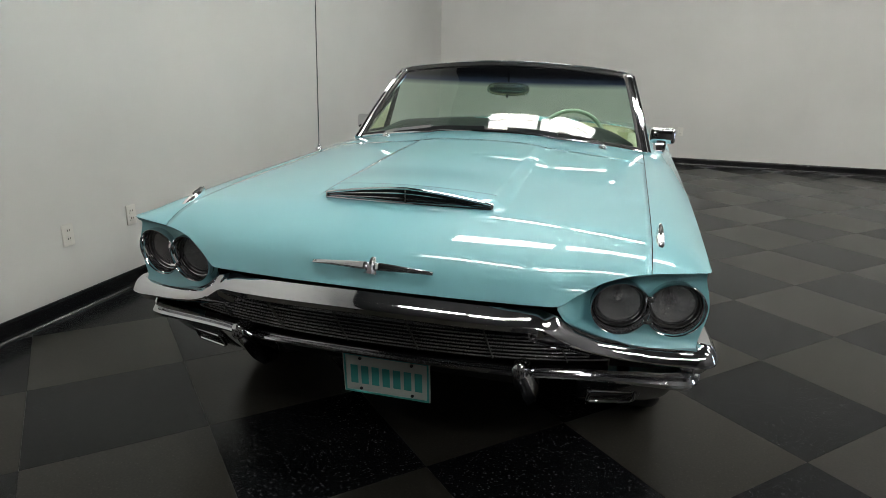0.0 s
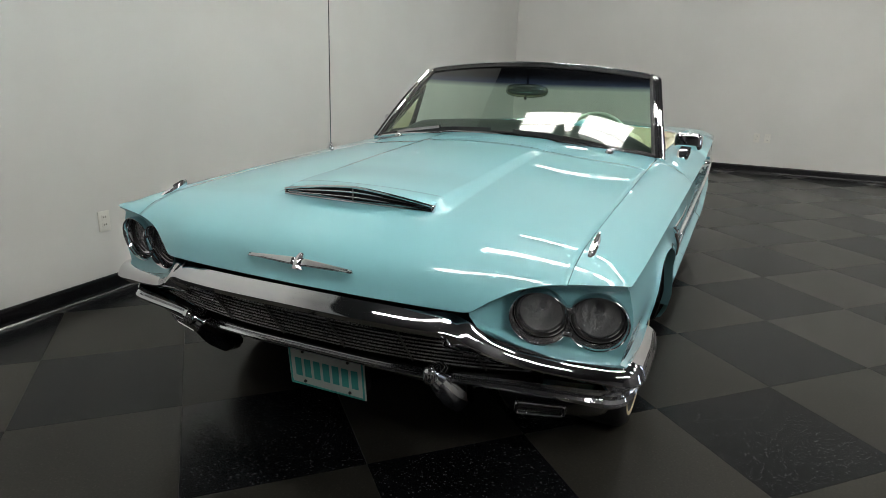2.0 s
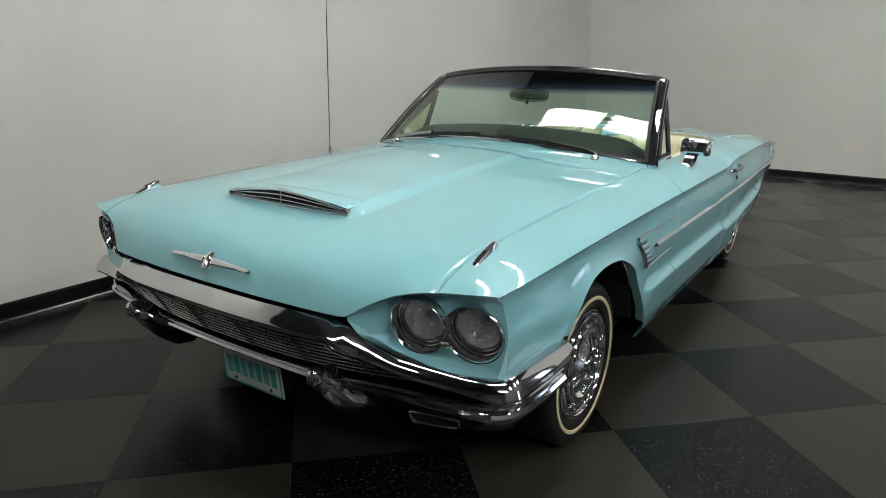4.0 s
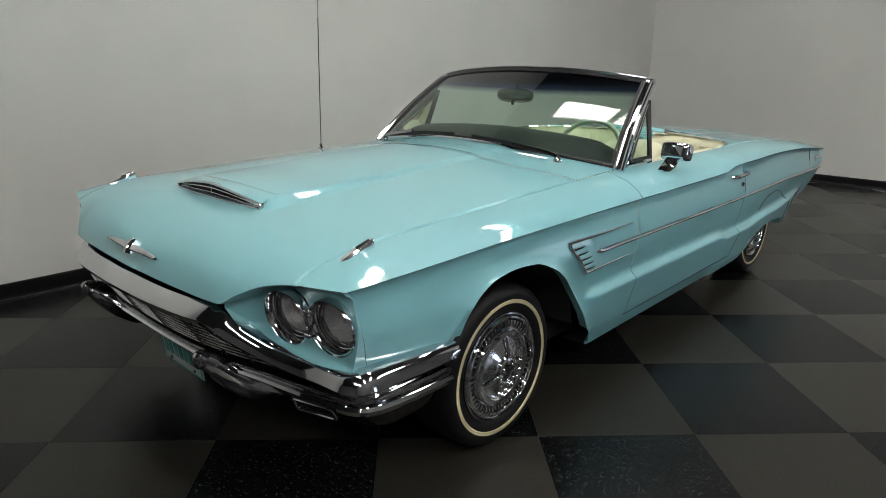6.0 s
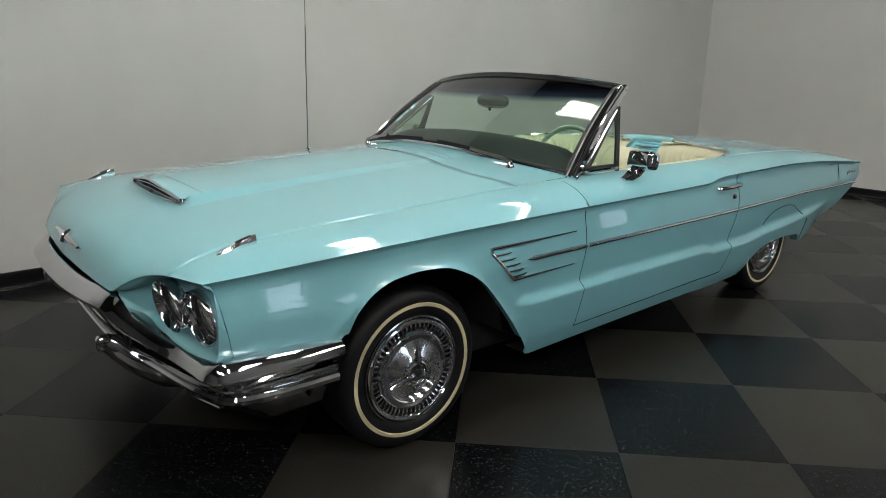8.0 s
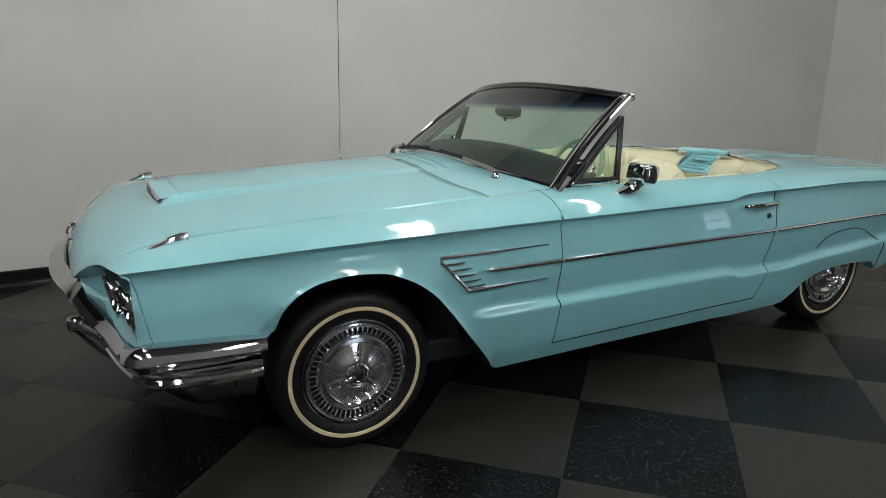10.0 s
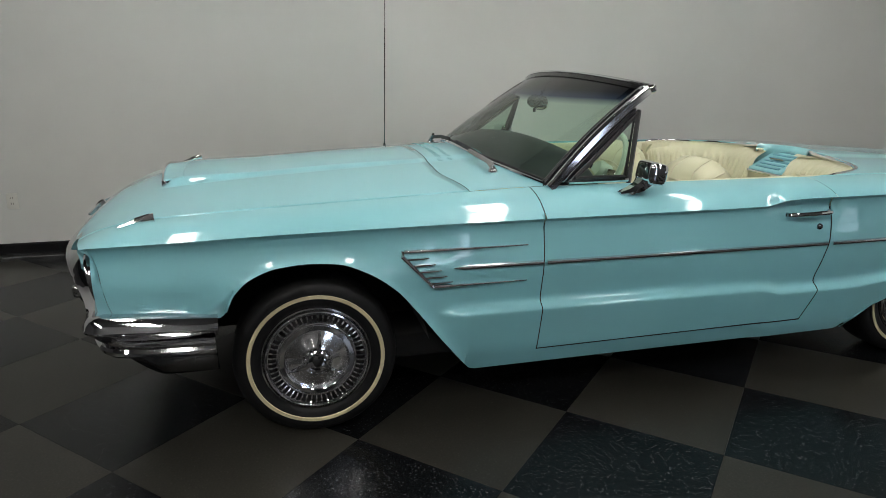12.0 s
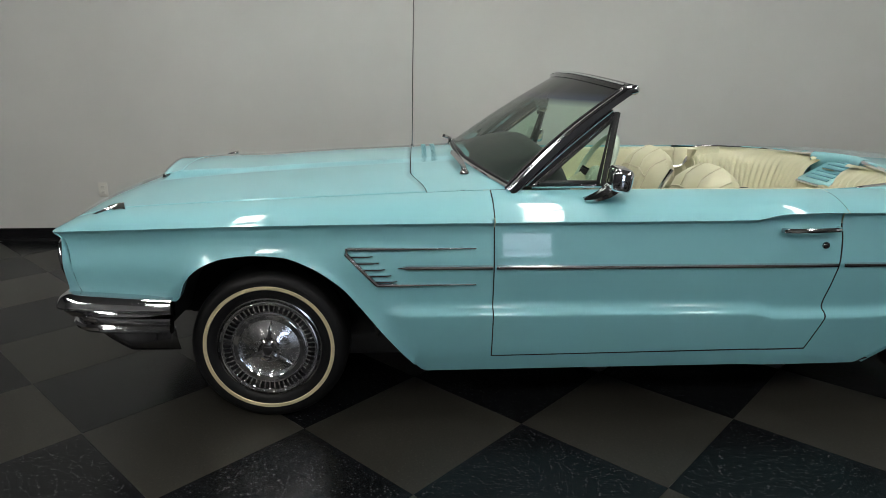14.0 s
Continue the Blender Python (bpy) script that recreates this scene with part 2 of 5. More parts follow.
class Shape:
    """Gathers vertices and faces of one part."""

    def __init__(self):
        self.v, self.f = [], []

    def grid(self, rows, flip=False, close=False):
        n0, nu, nv = len(self.v), len(rows), len(rows[0])
        for r in rows:
            self.v.extend(tuple(p) for p in r)
        for i in range(nu - 1):
            for j in range(nv if close else nv - 1):
                k = (j + 1) % nv
                q = (n0 + i * nv + j, n0 + (i + 1) * nv + j, n0 + (i + 1) * nv + k, n0 + i * nv + k)
                self.f.append(q[::-1] if flip else q)
        return self

    def box(self, c, size, rot=(0, 0, 0)):
        m = pose(*c, *rot)
        n0 = len(self.v)
        for x in (-1, 1):
            for y in (-1, 1):
                for z in (-1, 1):
                    self.v.append(tuple(m @ Vector((x * size[0] / 2, y * size[1] / 2, z * size[2] / 2))))
        for q in ((0, 1, 3, 2), (4, 6, 7, 5), (0, 4, 5, 1), (2, 3, 7, 6), (0, 2, 6, 4), (1, 5, 7, 3)):
            self.f.append(tuple(n0 + i for i in q))
        return self

    def soft(self, c, size, r=0.02, rot=(0, 0, 0), seg=3):
        """A box with rounded edges."""
        bm = bmesh.new()
        bmesh.ops.create_cube(bm, size=1)
        bmesh.ops.scale(bm, vec=size, verts=bm.verts)
        bmesh.ops.bevel(bm, geom=bm.edges[:], offset=min(r, min(size) * 0.49), segments=seg, affect="EDGES", profile=0.5)
        m = pose(*c, *rot)
        n0 = len(self.v)
        bm.verts.index_update()
        self.v.extend(tuple(m @ v.co) for v in bm.verts)
        self.f.extend(tuple(n0 + v.index for v in f.verts) for f in bm.faces)
        bm.free()
        return self

    def sweep(self, path, section, closed=True, caps=True):
        """Carries a section (pairs: sideways, up) along a path; section may be a function of the place 0..1."""
        path = [Vector(p) for p in path]
        rows = []
        for i, p in enumerate(path):
            d = (path[min(i + 1, len(path) - 1)] - path[max(i - 1, 0)]).normalized()
            s = d.cross(Vector((0, 0, 1)))
            s = s.normalized() if s.length > 1e-4 else Vector((1, 0, 0))
            u = s.cross(d).normalized()
            sec = section(i / (len(path) - 1)) if callable(section) else section
            rows.append([p + s * a + u * b for a, b in sec])
        n0, n = len(self.v), len(rows[0])
        self.grid(rows, close=closed)
        if caps and closed:
            self.f.append(tuple(n0 + k for k in range(n))[::-1])
            self.f.append(tuple(n0 + (len(rows) - 1) * n + k for k in range(n)))
        return self

    def tube(self, path, r, n=8):
        def sec(t):
            rr = r(t) if callable(r) else r
            return [(rr * math.cos(2 * math.pi * k / n), rr * math.sin(2 * math.pi * k / n)) for k in range(n)]
        return self.sweep(path, sec)

    def lathe(self, profile, c=(0, 0, 0), axis="x", n=64):
        """Turns pairs (along the axis, radius) round an axis."""
        rows = []
        for a, r in profile:
            row = []
            for k in range(n):
                t = 2 * math.pi * k / n
                p = {"x": (a, r * math.cos(t), r * math.sin(t)), "y": (r * math.cos(t), a, r * math.sin(t)), "z": (r * math.cos(t), r * math.sin(t), a)}[axis]
                row.append((p[0] + c[0], p[1] + c[1], p[2] + c[2]))
            rows.append(row)
        return self.grid(rows, close=True)

    def mirror(self):
        n0 = len(self.v)
        self.v += [(-x, y, z) for x, y, z in self.v]
        self.f += [tuple(n0 + i for i in f[::-1]) for f in self.f]
        return self


def flipped(shape):
    s = Shape()
    s.v = [(-x, y, z) for x, y, z in shape.v]
    s.f = [f[::-1] for f in shape.f]
    return s


def smooth_path(pts, n=40):
    """Catmull-Rom through points."""
    P = [Vector(p) for p in pts]
    P = [P[0] * 2 - P[1]] + P + [P[-1] * 2 - P[-2]]
    out, segs = [], len(pts) - 1
    for i in range(n + 1):
        t = i / n * segs
        k = min(int(t), segs - 1)
        t -= k
        a, b, c, d = P[k:k + 4]
        out.append(0.5 * (2 * b + (c - a) * t + (2 * a - 5 * b + 4 * c - d) * t * t + (3 * b - a - 3 * c + d) * t**3))
    return out


def build(name, shape, material, smooth=35.0, base=(0, 0, 0)):
    me = bpy.data.meshes.new(name)
    me.from_pydata([(x - base[0], y - base[1], z - base[2]) for x, y, z in shape.v], [], shape.f)
    bm = bmesh.new()
    bm.from_mesh(me)
    bmesh.ops.remove_doubles(bm, verts=bm.verts, dist=1e-5)
    bmesh.ops.recalc_face_normals(bm, faces=bm.faces)
    bm.to_mesh(me)
    bm.free()
    me.materials.append(material)
    if smooth:
        me.shade_smooth()
        me.set_sharp_from_angle(angle=radians(smooth))
    return new(name, me)


ORIGIN = (0.0, 3.8, 0.0)


def part(name, shape, material, parent, label="", smooth=35.0, solid=0.0, base=ORIGIN):
    ob = build(name, shape, material, smooth, base)
    ob.parent = parent
    if solid:
        md = ob.modifiers.new("thickness", "SOLIDIFY")
        md.thickness, md.offset = solid, -1.0
    return tagged(ob, label)


def thing(name, label, category, at=(0, 0, 0), group=""):
    ob = new(name)
    ob.location = at
    ob.empty_display_size = 0.1
    return tagged(ob, label, category, group)


# ---- the room ----
WALL_X, WALL_Y = -2.08, 9.40
EAST, SOUTH, TOP = 6.9, -7.0, 5.0


def slab(name, c, size, material, label, category="wall"):
    return tagged(build(name, Shape().box(c, size), material, 0), label, category, kind="structure")


# past these lines the walls are unseen, and dark to keep reflections dark
DARK_SOUTH, DARK_EAST = -4.6, 5.0
wall_west = slab("wall_west", (WALL_X - 0.3, (WALL_Y + DARK_SOUTH) / 2, TOP / 2), (0.6, WALL_Y - DARK_SOUTH, TOP), M_WALL, "plain light grey painted studio wall")
slab("wall_west", (WALL_X - 0.3, (DARK_SOUTH + SOUTH) / 2, TOP / 2), (0.6, DARK_SOUTH - SOUTH, TOP), M_DARKWALL, "unseen dark stretch of the studio wall")
wall_north = slab("wall_north", ((DARK_EAST + WALL_X - 0.6) / 2, WALL_Y + 0.3, TOP / 2), (DARK_EAST - WALL_X + 0.6, 0.6, TOP), M_WALL, "plain light grey painted studio wall at the far end")
# unseen east window, set where bluish reflections on the car side suit
WIN_Y, WIN_Z = (3.75, 4.55), (0.25, 1.85)
# the far wall's window is added, its glow makes streaks on the car side
WIN_X = (5.4, 6.4)
WALL_EAST_LABEL = "unseen dark wall of the showroom with a window"
FAR_LABEL = "unseen dark stretch of the far wall with an added window"
FAR_Y, SIDE_X = WALL_Y + 0.3, EAST + 0.3
slab("wall_north", ((WIN_X[0] + DARK_EAST) / 2, FAR_Y, TOP / 2), (WIN_X[0] - DARK_EAST, 0.6, TOP), M_DARKWALL, FAR_LABEL)
slab("wall_north", ((EAST + 0.6 + WIN_X[1]) / 2, FAR_Y, TOP / 2), (EAST + 0.6 - WIN_X[1], 0.6, TOP), M_DARKWALL, FAR_LABEL)
slab("wall_north", (sum(WIN_X) / 2, FAR_Y, WIN_Z[0] / 2), (WIN_X[1] - WIN_X[0], 0.6, WIN_Z[0]), M_DARKWALL, FAR_LABEL)
slab("wall_north", (sum(WIN_X) / 2, FAR_Y, (WIN_Z[1] + TOP) / 2), (WIN_X[1] - WIN_X[0], 0.6, TOP - WIN_Z[1]), M_DARKWALL, FAR_LABEL)
wall_east = slab("wall_east", (SIDE_X, (WIN_Y[0] + SOUTH) / 2, TOP / 2), (0.6, WIN_Y[0] - SOUTH, TOP), M_DARKWALL, WALL_EAST_LABEL)
slab("wall_east", (SIDE_X, (WIN_Y[1] + WALL_Y) / 2, TOP / 2), (0.6, WALL_Y - WIN_Y[1], TOP), M_DARKWALL, WALL_EAST_LABEL)
slab("wall_east", (SIDE_X, sum(WIN_Y) / 2, WIN_Z[0] / 2), (0.6, WIN_Y[1] - WIN_Y[0], WIN_Z[0]), M_DARKWALL, WALL_EAST_LABEL)
slab("wall_east", (SIDE_X, sum(WIN_Y) / 2, (WIN_Z[1] + TOP) / 2), (0.6, WIN_Y[1] - WIN_Y[0], TOP - WIN_Z[1]), M_DARKWALL, WALL_EAST_LABEL)
slab("backdrop", (EAST + 0.9, sum(WIN_Y) / 2, sum(WIN_Z) / 2), (0.02, 6.0, 3.6), M_SKY, "glowing daylight panel behind the unseen window", "backdrop")
slab("backdrop", (sum(WIN_X) / 2, WALL_Y + 0.9, sum(WIN_Z) / 2), (4.4, 0.02, 3.6), M_NORTH_FILL, "glowing daylight panel behind the unseen window", "backdrop")


def window(name, at, turn, width, height):
    """Frame bars in a wall opening: sides, transom, head and foot."""
    root = tagged(new(name), "unseen daylight window with dark frame", "window", kind="structure")
    root.location, root.rotation_euler = at, (0, 0, radians(turn))
    e, f = width / 2 - 0.03, height / 2 - 0.03
    for dy, dz, sy, sz in ((-e, 0, 0.06, height), (e, 0, 0.06, height), (0, 0, width - 0.12, 0.10), (0, f, width - 0.12, 0.06), (0, -f, width - 0.12, 0.06)):
        build("window_frame", Shape().box((0, dy, dz), (0.08, sy, sz)), M_GASKET, 0).parent = root
    return root


window("window_1", (EAST + 0.2, sum(WIN_Y) / 2, sum(WIN_Z) / 2), 0, WIN_Y[1] - WIN_Y[0], WIN_Z[1] - WIN_Z[0])
window("added_window", (sum(WIN_X) / 2, WALL_Y + 0.2, sum(WIN_Z) / 2), 90, WIN_X[1] - WIN_X[0], WIN_Z[1] - WIN_Z[0])
wall_south = slab("wall_south", ((EAST + WALL_X) / 2, SOUTH - 0.3, TOP / 2), (EAST - WALL_X + 1.2, 0.6, TOP), M_DARKWALL, "dark painted wall behind the camera")
ceiling = slab("ceiling", ((EAST + WALL_X) / 2, (WALL_Y + SOUTH) / 2, TOP + 0.1), (EAST - WALL_X + 1.2, WALL_Y - SOUTH + 1.2, 0.2), M_CEIL, "dark open ceiling over the studio", "ceiling")
floor = slab("floor", ((EAST + WALL_X) / 2, (WALL_Y + SOUTH) / 2, -0.106), (EAST - WALL_X + 1.2, WALL_Y - SOUTH + 1.2, 0.2), M_BLACK, "checkered floor of black and grey vinyl tiles", "floor")


def baseboard(name, a, b, normal):
    path = [Vector(a), Vector(b)]
    s = Shape()
    prof = [(0.0, 0.0), (0.032, 0.0), (0.030, 0.004), (0.020, 0.008), (0.013, 0.015), (0.010, 0.028), (0.009, 0.09), (0.006, 0.102), (0.0, 0.104)]
    n = Vector(normal)
    s.grid([[p + n * o + Vector((0, 0, h)) for o, h in prof] for p in path])
    return tagged(build(name, s, M_BASE, 0), "glossy black vinyl baseboard along the wall", "baseboard", kind="structure")


baseboard("baseboard", (WALL_X, SOUTH, 0), (WALL_X, WALL_Y, 0), (1, 0, 0))
baseboard("baseboard", (WALL_X, WALL_Y, 0), (EAST, WALL_Y, 0), (0, -1, 0))

# ceiling lights: banks of fluorescent tubes, two fixtures side by side
# bank at (3.2, -2.4) and both end banks at x=5.2 are added fill
BANKS = [(0.45, 1.0, 2), (3.2, -2.4, 2), (0.50, 3.95, 3), (0.45, 6.3, 1), (5.2, -1.7, 3), (5.2, 1.0, 3), (5.2, 3.70, 3), (5.2, 6.3, 3)]
TUBE_PITCH = 0.135
LAMP_Z = 4.5


def light_bank(x, y, n):
    depth = TUBE_PITCH * n + 0.03
    root = thing("ceiling_light", "unseen white fluorescent tube fixture hung from the dark ceiling", "ceiling light", (x, y, LAMP_Z), "ceiling lights")
    hood_box = Shape().box((0, 0, 0.075), (1.18, depth, 0.03))
    for dx in (-0.59, 0.59):
        hood_box.box((dx, 0, 0.04), (0.02, depth, 0.10))
    part("housing", hood_box, M_FIXTURE, root, base=(0, 0, 0), smooth=0)
    for k in range(n):
        yk = TUBE_PITCH * (k - (n - 1) / 2)
        part("tube", Shape().tube([(-0.57, yk, 0), (0.57, yk, 0)], 0.055, 8), M_TUBE, root, base=(0, 0, 0))
    for dx in (-0.5, 0.5):
        part("hanger", Shape().tube([(dx, 0, 0.08), (dx, 0.0, TOP - LAMP_Z)], 0.003, 6), M_CHROME_DULL, root, base=(0, 0, 0))
    return root


lights = {}
for bx, by, n in BANKS:
    for dx in (-0.655, 0.655):
        if n in lights:
            copy_thing(lights[n], pose(bx + dx, by, LAMP_Z))
        else:
            lights[n] = light_bank(bx + dx, by, n)


def outlet(at, turn, slots=True):
    root = thing("wall_outlet", "ivory plastic wall outlet plate on the grey wall", "outlet", at, "wall outlets")
    root.rotation_euler = (0, 0, radians(turn))
    part("cover_plate", Shape().soft((0, -0.004, 0), (0.074, 0.008, 0.118), 0.004), M_OUTLET, root, base=(0, 0, 0))
    for dz in (-0.022, 0.022):
        sock = part("socket", Shape().soft((0, -0.009, dz), (0.034, 0.004, 0.030), 0.008), M_OUTLET, root, base=(0, 0, 0))
        for dx in (-0.007, 0.007):
            part("slot", Shape().box((dx, -0.0115, dz + 0.003), (0.003, 0.002, 0.010)), M_SLOT, sock, base=(0, 0, 0), smooth=0)
    return root


outlet((WALL_X, 2.222, 0.427), 90)
outlet((WALL_X, 2.686, 0.435), 90)
outlet((WALL_X, 0.175, 0.422), 90)
outlet((1.345, WALL_Y, 0.47), 0)
outlet((1.475, WALL_Y, 0.47), 0)

# ---- body form ----
FRONT_AXLE, REAR_AXLE, HUB_Z = 2.176, 5.065, 0.309
SEAM = 0.79
ZC = [(1.40, 0.797), (1.66, 0.803), (2.07, 0.813), (2.48, 0.818), (2.90, 0.820), (3.70, 0.820), (4.02, 0.821), (4.145, 0.842), (4.31, 0.846), (4.50, 0.845), (4.85, 0.846), (5.30, 0.832), (5.90, 0.790), (6.38, 0.742)]
XC = [(1.40, 0.948), (1.70, 0.958), (2.20, 0.966), (2.60, 0.971), (3.50, 0.977), (4.30, 0.980), (5.00, 0.972), (5.80, 0.945), (6.38, 0.915)]
ZS = [(1.35, 0.785), (1.48, 0.828), (1.60, 0.850), (2.00, 0.872), (2.40, 0.888), (2.80, 0.903), (3.10, 0.911), (3.60, 0.909), (4.20, 0.904), (4.70, 0.902), (5.20, 0.888), (5.80, 0.845), (6.38, 0.765)]
ZM = [(1.15, 0.758), (1.30, 0.803), (1.40, 0.836), (1.60, 0.888), (2.00, 0.926), (2.40, 0.952), (2.75, 0.970), (3.00, 0.984), (3.30, 0.990), (4.60, 0.934), (5.10, 0.914), (5.60, 0.886), (6.00, 0.852), (6.38, 0.800)]
YF = [(0.0, 1.264), (0.30, 1.276), (0.54, 1.294), (0.60, 1.320), (0.68, 1.360), (0.771, 1.390), (0.87, 1.412), (0.95, 1.436)]
ZF = [(0.0, 0.699), (0.30, 0.697), (0.54, 0.698), (0.60, 0.732), (0.68, 0.770), (0.771, 0.789), (0.87, 0.796), (0.95, 0.799)]
ARCH = [(1.40, 0.548), (1.855, 0.522), (1.875, 0.545), (1.905, 0.610), (1.967, 0.665), (2.053, 0.695), (2.157, 0.704), (2.261, 0.697), (2.364, 0.660), (2.466, 0.588), (2.548, 0.493), (2.632, 0.383), (2.775, 0.200), (2.80, 0.194),
        (4.58, 0.206), (4.64, 0.262), (4.70, 0.312), (4.78, 0.348), (4.90, 0.371), (5.10, 0.374), (5.34, 0.350), (5.385, 0.320), (5.41, 0.285), (5.48, 0.285), (5.70, 0.360), (6.07, 0.452), (6.30, 0.58), (6.38, 0.66)]
ARCH_TOP = [p for p in ARCH if 1.87 <= p[0] <= 2.79]


def low_z(y):
    """Lower edge of the body side."""
    return ip(y, ARCH_TOP) if 1.875 <= y <= 2.775 else lin(y, ARCH)


LEDGE = [(2.6, 0.466), (4.04, 0.457), (4.10, 0.450), (4.17, 0.434), (4.50, 0.434), (4.77, 0.453), (5.10, 0.462), (5.40, 0.480), (6.10, 0.53)]


def top_z(x, y):
    """Height of the upper body surface."""
    ax = abs(x)
    zm, zs, zc, xc = ip(y, ZM), ip(y, ZS), ip(y, ZC), ip(y, XC)
    if ax <= SEAM:
        z = zm - (zm - zs) * (ax / SEAM) ** 2.1
        z += step(0.338, 0.278, ax) * step(1.605, 1.645, y) * (0.040 - 0.020 * step(1.65, 2.05, y) - 0.008 * step(2.2, 2.8, y)) * (1 - 0.35 * (ax / 0.3) ** 2)
    else:
        k = min((ax - SEAM) / (xc - SEAM), 1.0)
        z = zs - (zs - zc) * (0.40 * k + 0.60 * k**3)
    yf = ip(ax, YF)
    if y < yf + 0.6:
        zb = zm0(ax, yf)
        z -= (zb - ip(ax, ZF)) * math.exp(-max(y - yf, 0) / 0.036)
    return z


def zm0(ax, y):
    zm, zs, zc, xc = ip(y, ZM), ip(y, ZS), ip(y, ZC), ip(y, XC)
    if ax <= SEAM:
        return zm - (zm - zs) * (ax / SEAM) ** 2.1
    k = min((ax - SEAM) / (xc - SEAM), 1.0)
    return zs - (zs - zc) * (0.40 * k + 0.60 * k**3)


def side_x(y, z):
    """Half width of the body side at a height."""
    xc, zc = ip(y, XC), ip(y, ZC)
    led = ip(y, LEDGE)
    w = step(2.62, 2.74, y) * (1 - step(5.3, 5.9, y))
    zz = z - (led - 0.457) * (1 - step(0.55, 0.62, z))
    a = lin(zz, [(0.19, -0.075), (0.28, -0.035), (0.40, -0.006), (0.446, 0.004), (0.450, 0.0035), (0.454, 0.002), (0.462, -0.006), (0.470, -0.0165), (0.478, -0.0235), (0.489, -0.0265), (0.502, -0.0255), (0.56, -0.014), (0.61, -0.005), (0.65, -0.002), (0.69, -0.005), (0.73, -0.0115), (0.77, -0.0195), (zc - 0.020, -0.023), (zc - 0.010, -0.014), (zc - 0.004, -0.004), (zc, 0.0)])
    b = lin(z, [(0.26, -0.11), (0.40, -0.060), (0.50, -0.026), (0.56, -0.012), (0.60, -0.005), (0.635, -0.001), (0.66, -0.002), (0.69, -0.007), (0.715, -0.014), (0.74, -0.020), (0.765, -0.023), (zc - 0.020, -0.019), (zc - 0.010, -0.011), (zc - 0.004, -0.004), (zc, 0.0)])
    tuck = lin(z, [(0.19, -0.075), (0.28, -0.035), (0.40, -0.012), (0.56, -0.012)])
    if z < 0.56:
        b += (tuck - b) * step(2.2, 2.45, y) * (1 - step(5.3, 5.9, y))
    x = xc + w * a + (1 - w) * b
    d = 9.0
    for yy, z0, r in ((FRONT_AXLE - 0.02, 0.27, 0.435),):
        if y < 2.75:
            d = abs(z - low_z(y)) if y > 1.87 else 9
            d = min(d, abs(math.hypot(y - yy, z - z0) - r))
    scoop_in = 0.016 * step(4.03, 4.16, y) * step(4.43, 4.375, y) * step(0.755, 0.80, z) * (1 - step(zc - 0.010, zc, z))
    return x + 0.016 * math.exp(-d / 0.03) - scoop_in


def nose_seam(z):
    """Where the fender side meets the headlight surround."""
    return lin(z, [(0.546, 1.515), (0.589, 1.502), (0.66, 1.490), (0.728, 1.480), (0.783, 1.463), (0.80, 1.450)])


LEDGE_STEPS = (0.045, 0.032, 0.021, 0.013, 0.005, -0.003, -0.007, -0.011, -0.022, -0.04)


def column(y, zl):
    """Heights from the crease down to the lower edge, set on the creases of the side."""
    zc, led = ip(y, ZC), ip(y, LEDGE)
    top, foot = zc - 0.014, max(led + LEDGE_STEPS[0], zl)
    out = [zc, zc - 0.0015, zc - 0.006, zc - 0.010]
    out += [top + (foot - top) * (j / 16) for j in range(17)]
    out += [max(led + d, zl) for d in LEDGE_STEPS[1:]]
    last = max(led + LEDGE_STEPS[-1], zl)
    out += [last + (zl - last) * (j / 7) for j in range(1, 8)]
    return out


def side_rows(y0, y1, n):
    """Side surface from the crease to the lower edge, as columns along the car."""
    ys = [y0 + (y1 - y0) * i / n for i in range(n + 1)]
    return [[(side_x(y, z), y + (nose_seam(z) - y0) * (1 - i / n) ** 10, z) for z in column(y, low_z(y))] for i, y in enumerate(ys)]


def shoulder_rows(y0f, y1f, n, x0=SEAM + 0.002, rows=10):
    out = []
    for i in range(n + 1):
        col = []
        for j in range(rows + 1):
            k = j / rows
            ya, yb = y0f(k), y1f(k)
            y = ya + (yb - ya) * i / n
            xc = ip(y, XC)
            x = x0 + (xc - x0) * k
            col.append((x, y, top_z(x, y)))
        out.append(col)
    return out


car = thing("car", "aqua 1960s convertible car with chrome bumpers, cream interior and lowered top", "car", ORIGIN)

# hood
hood = Shape()


def hood_rear(x):
    return 2.735 + 0.065 * step(0.5, 0.79, abs(x))


HOOD_XS = [0.7895 * k / 40 for k in range(41)] + [0.262 + 0.006 * k for k in range(16)]
HOOD_XS = sorted(HOOD_XS + [-x for x in HOOD_XS if x > 0])


def hood_rows():
    rows = []
    for i in range(81):
        t = (i / 80) ** 2.0
        row = []
        for x in HOOD_XS:
            ya, yb = ip(abs(x), YF), hood_rear(x)
            y = ya + (yb - ya) * t
            row.append((x, y, top_z(x, y)))
        rows.append(row)
    return rows


hood.grid(hood_rows())
hood_ob = part("hood", hood, M_PAINT, car, "aqua hood with a raised centre and dummy scoop", solid=0.006)

# fenders, doors, quarters
fend = Shape()
fend.grid(shoulder_rows(lambda k: ip(SEAM + 0.002 + (0.95 - SEAM) * k, YF), lambda k: 3.05, 110))
fend.grid(side_rows(1.5295, 3.05, 170), flip=True)
edge = []
for i in range(150):
    y = 1.87 + (2.68 - 1.87) * i / 149
    z = low_z(y)
    edge.append([(side_x(y, z), y, z), (side_x(y, z) - 0.035, y, z + 0.004)])
fend.grid(edge)
part("front_fender", fend, M_PAINT, car, smooth=28)
part("front_fender", flipped(fend), M_PAINT, car, smooth=28)


def door_low(y):
    return lin(y, [(3.0, 0.272), (4.4, 0.290)])


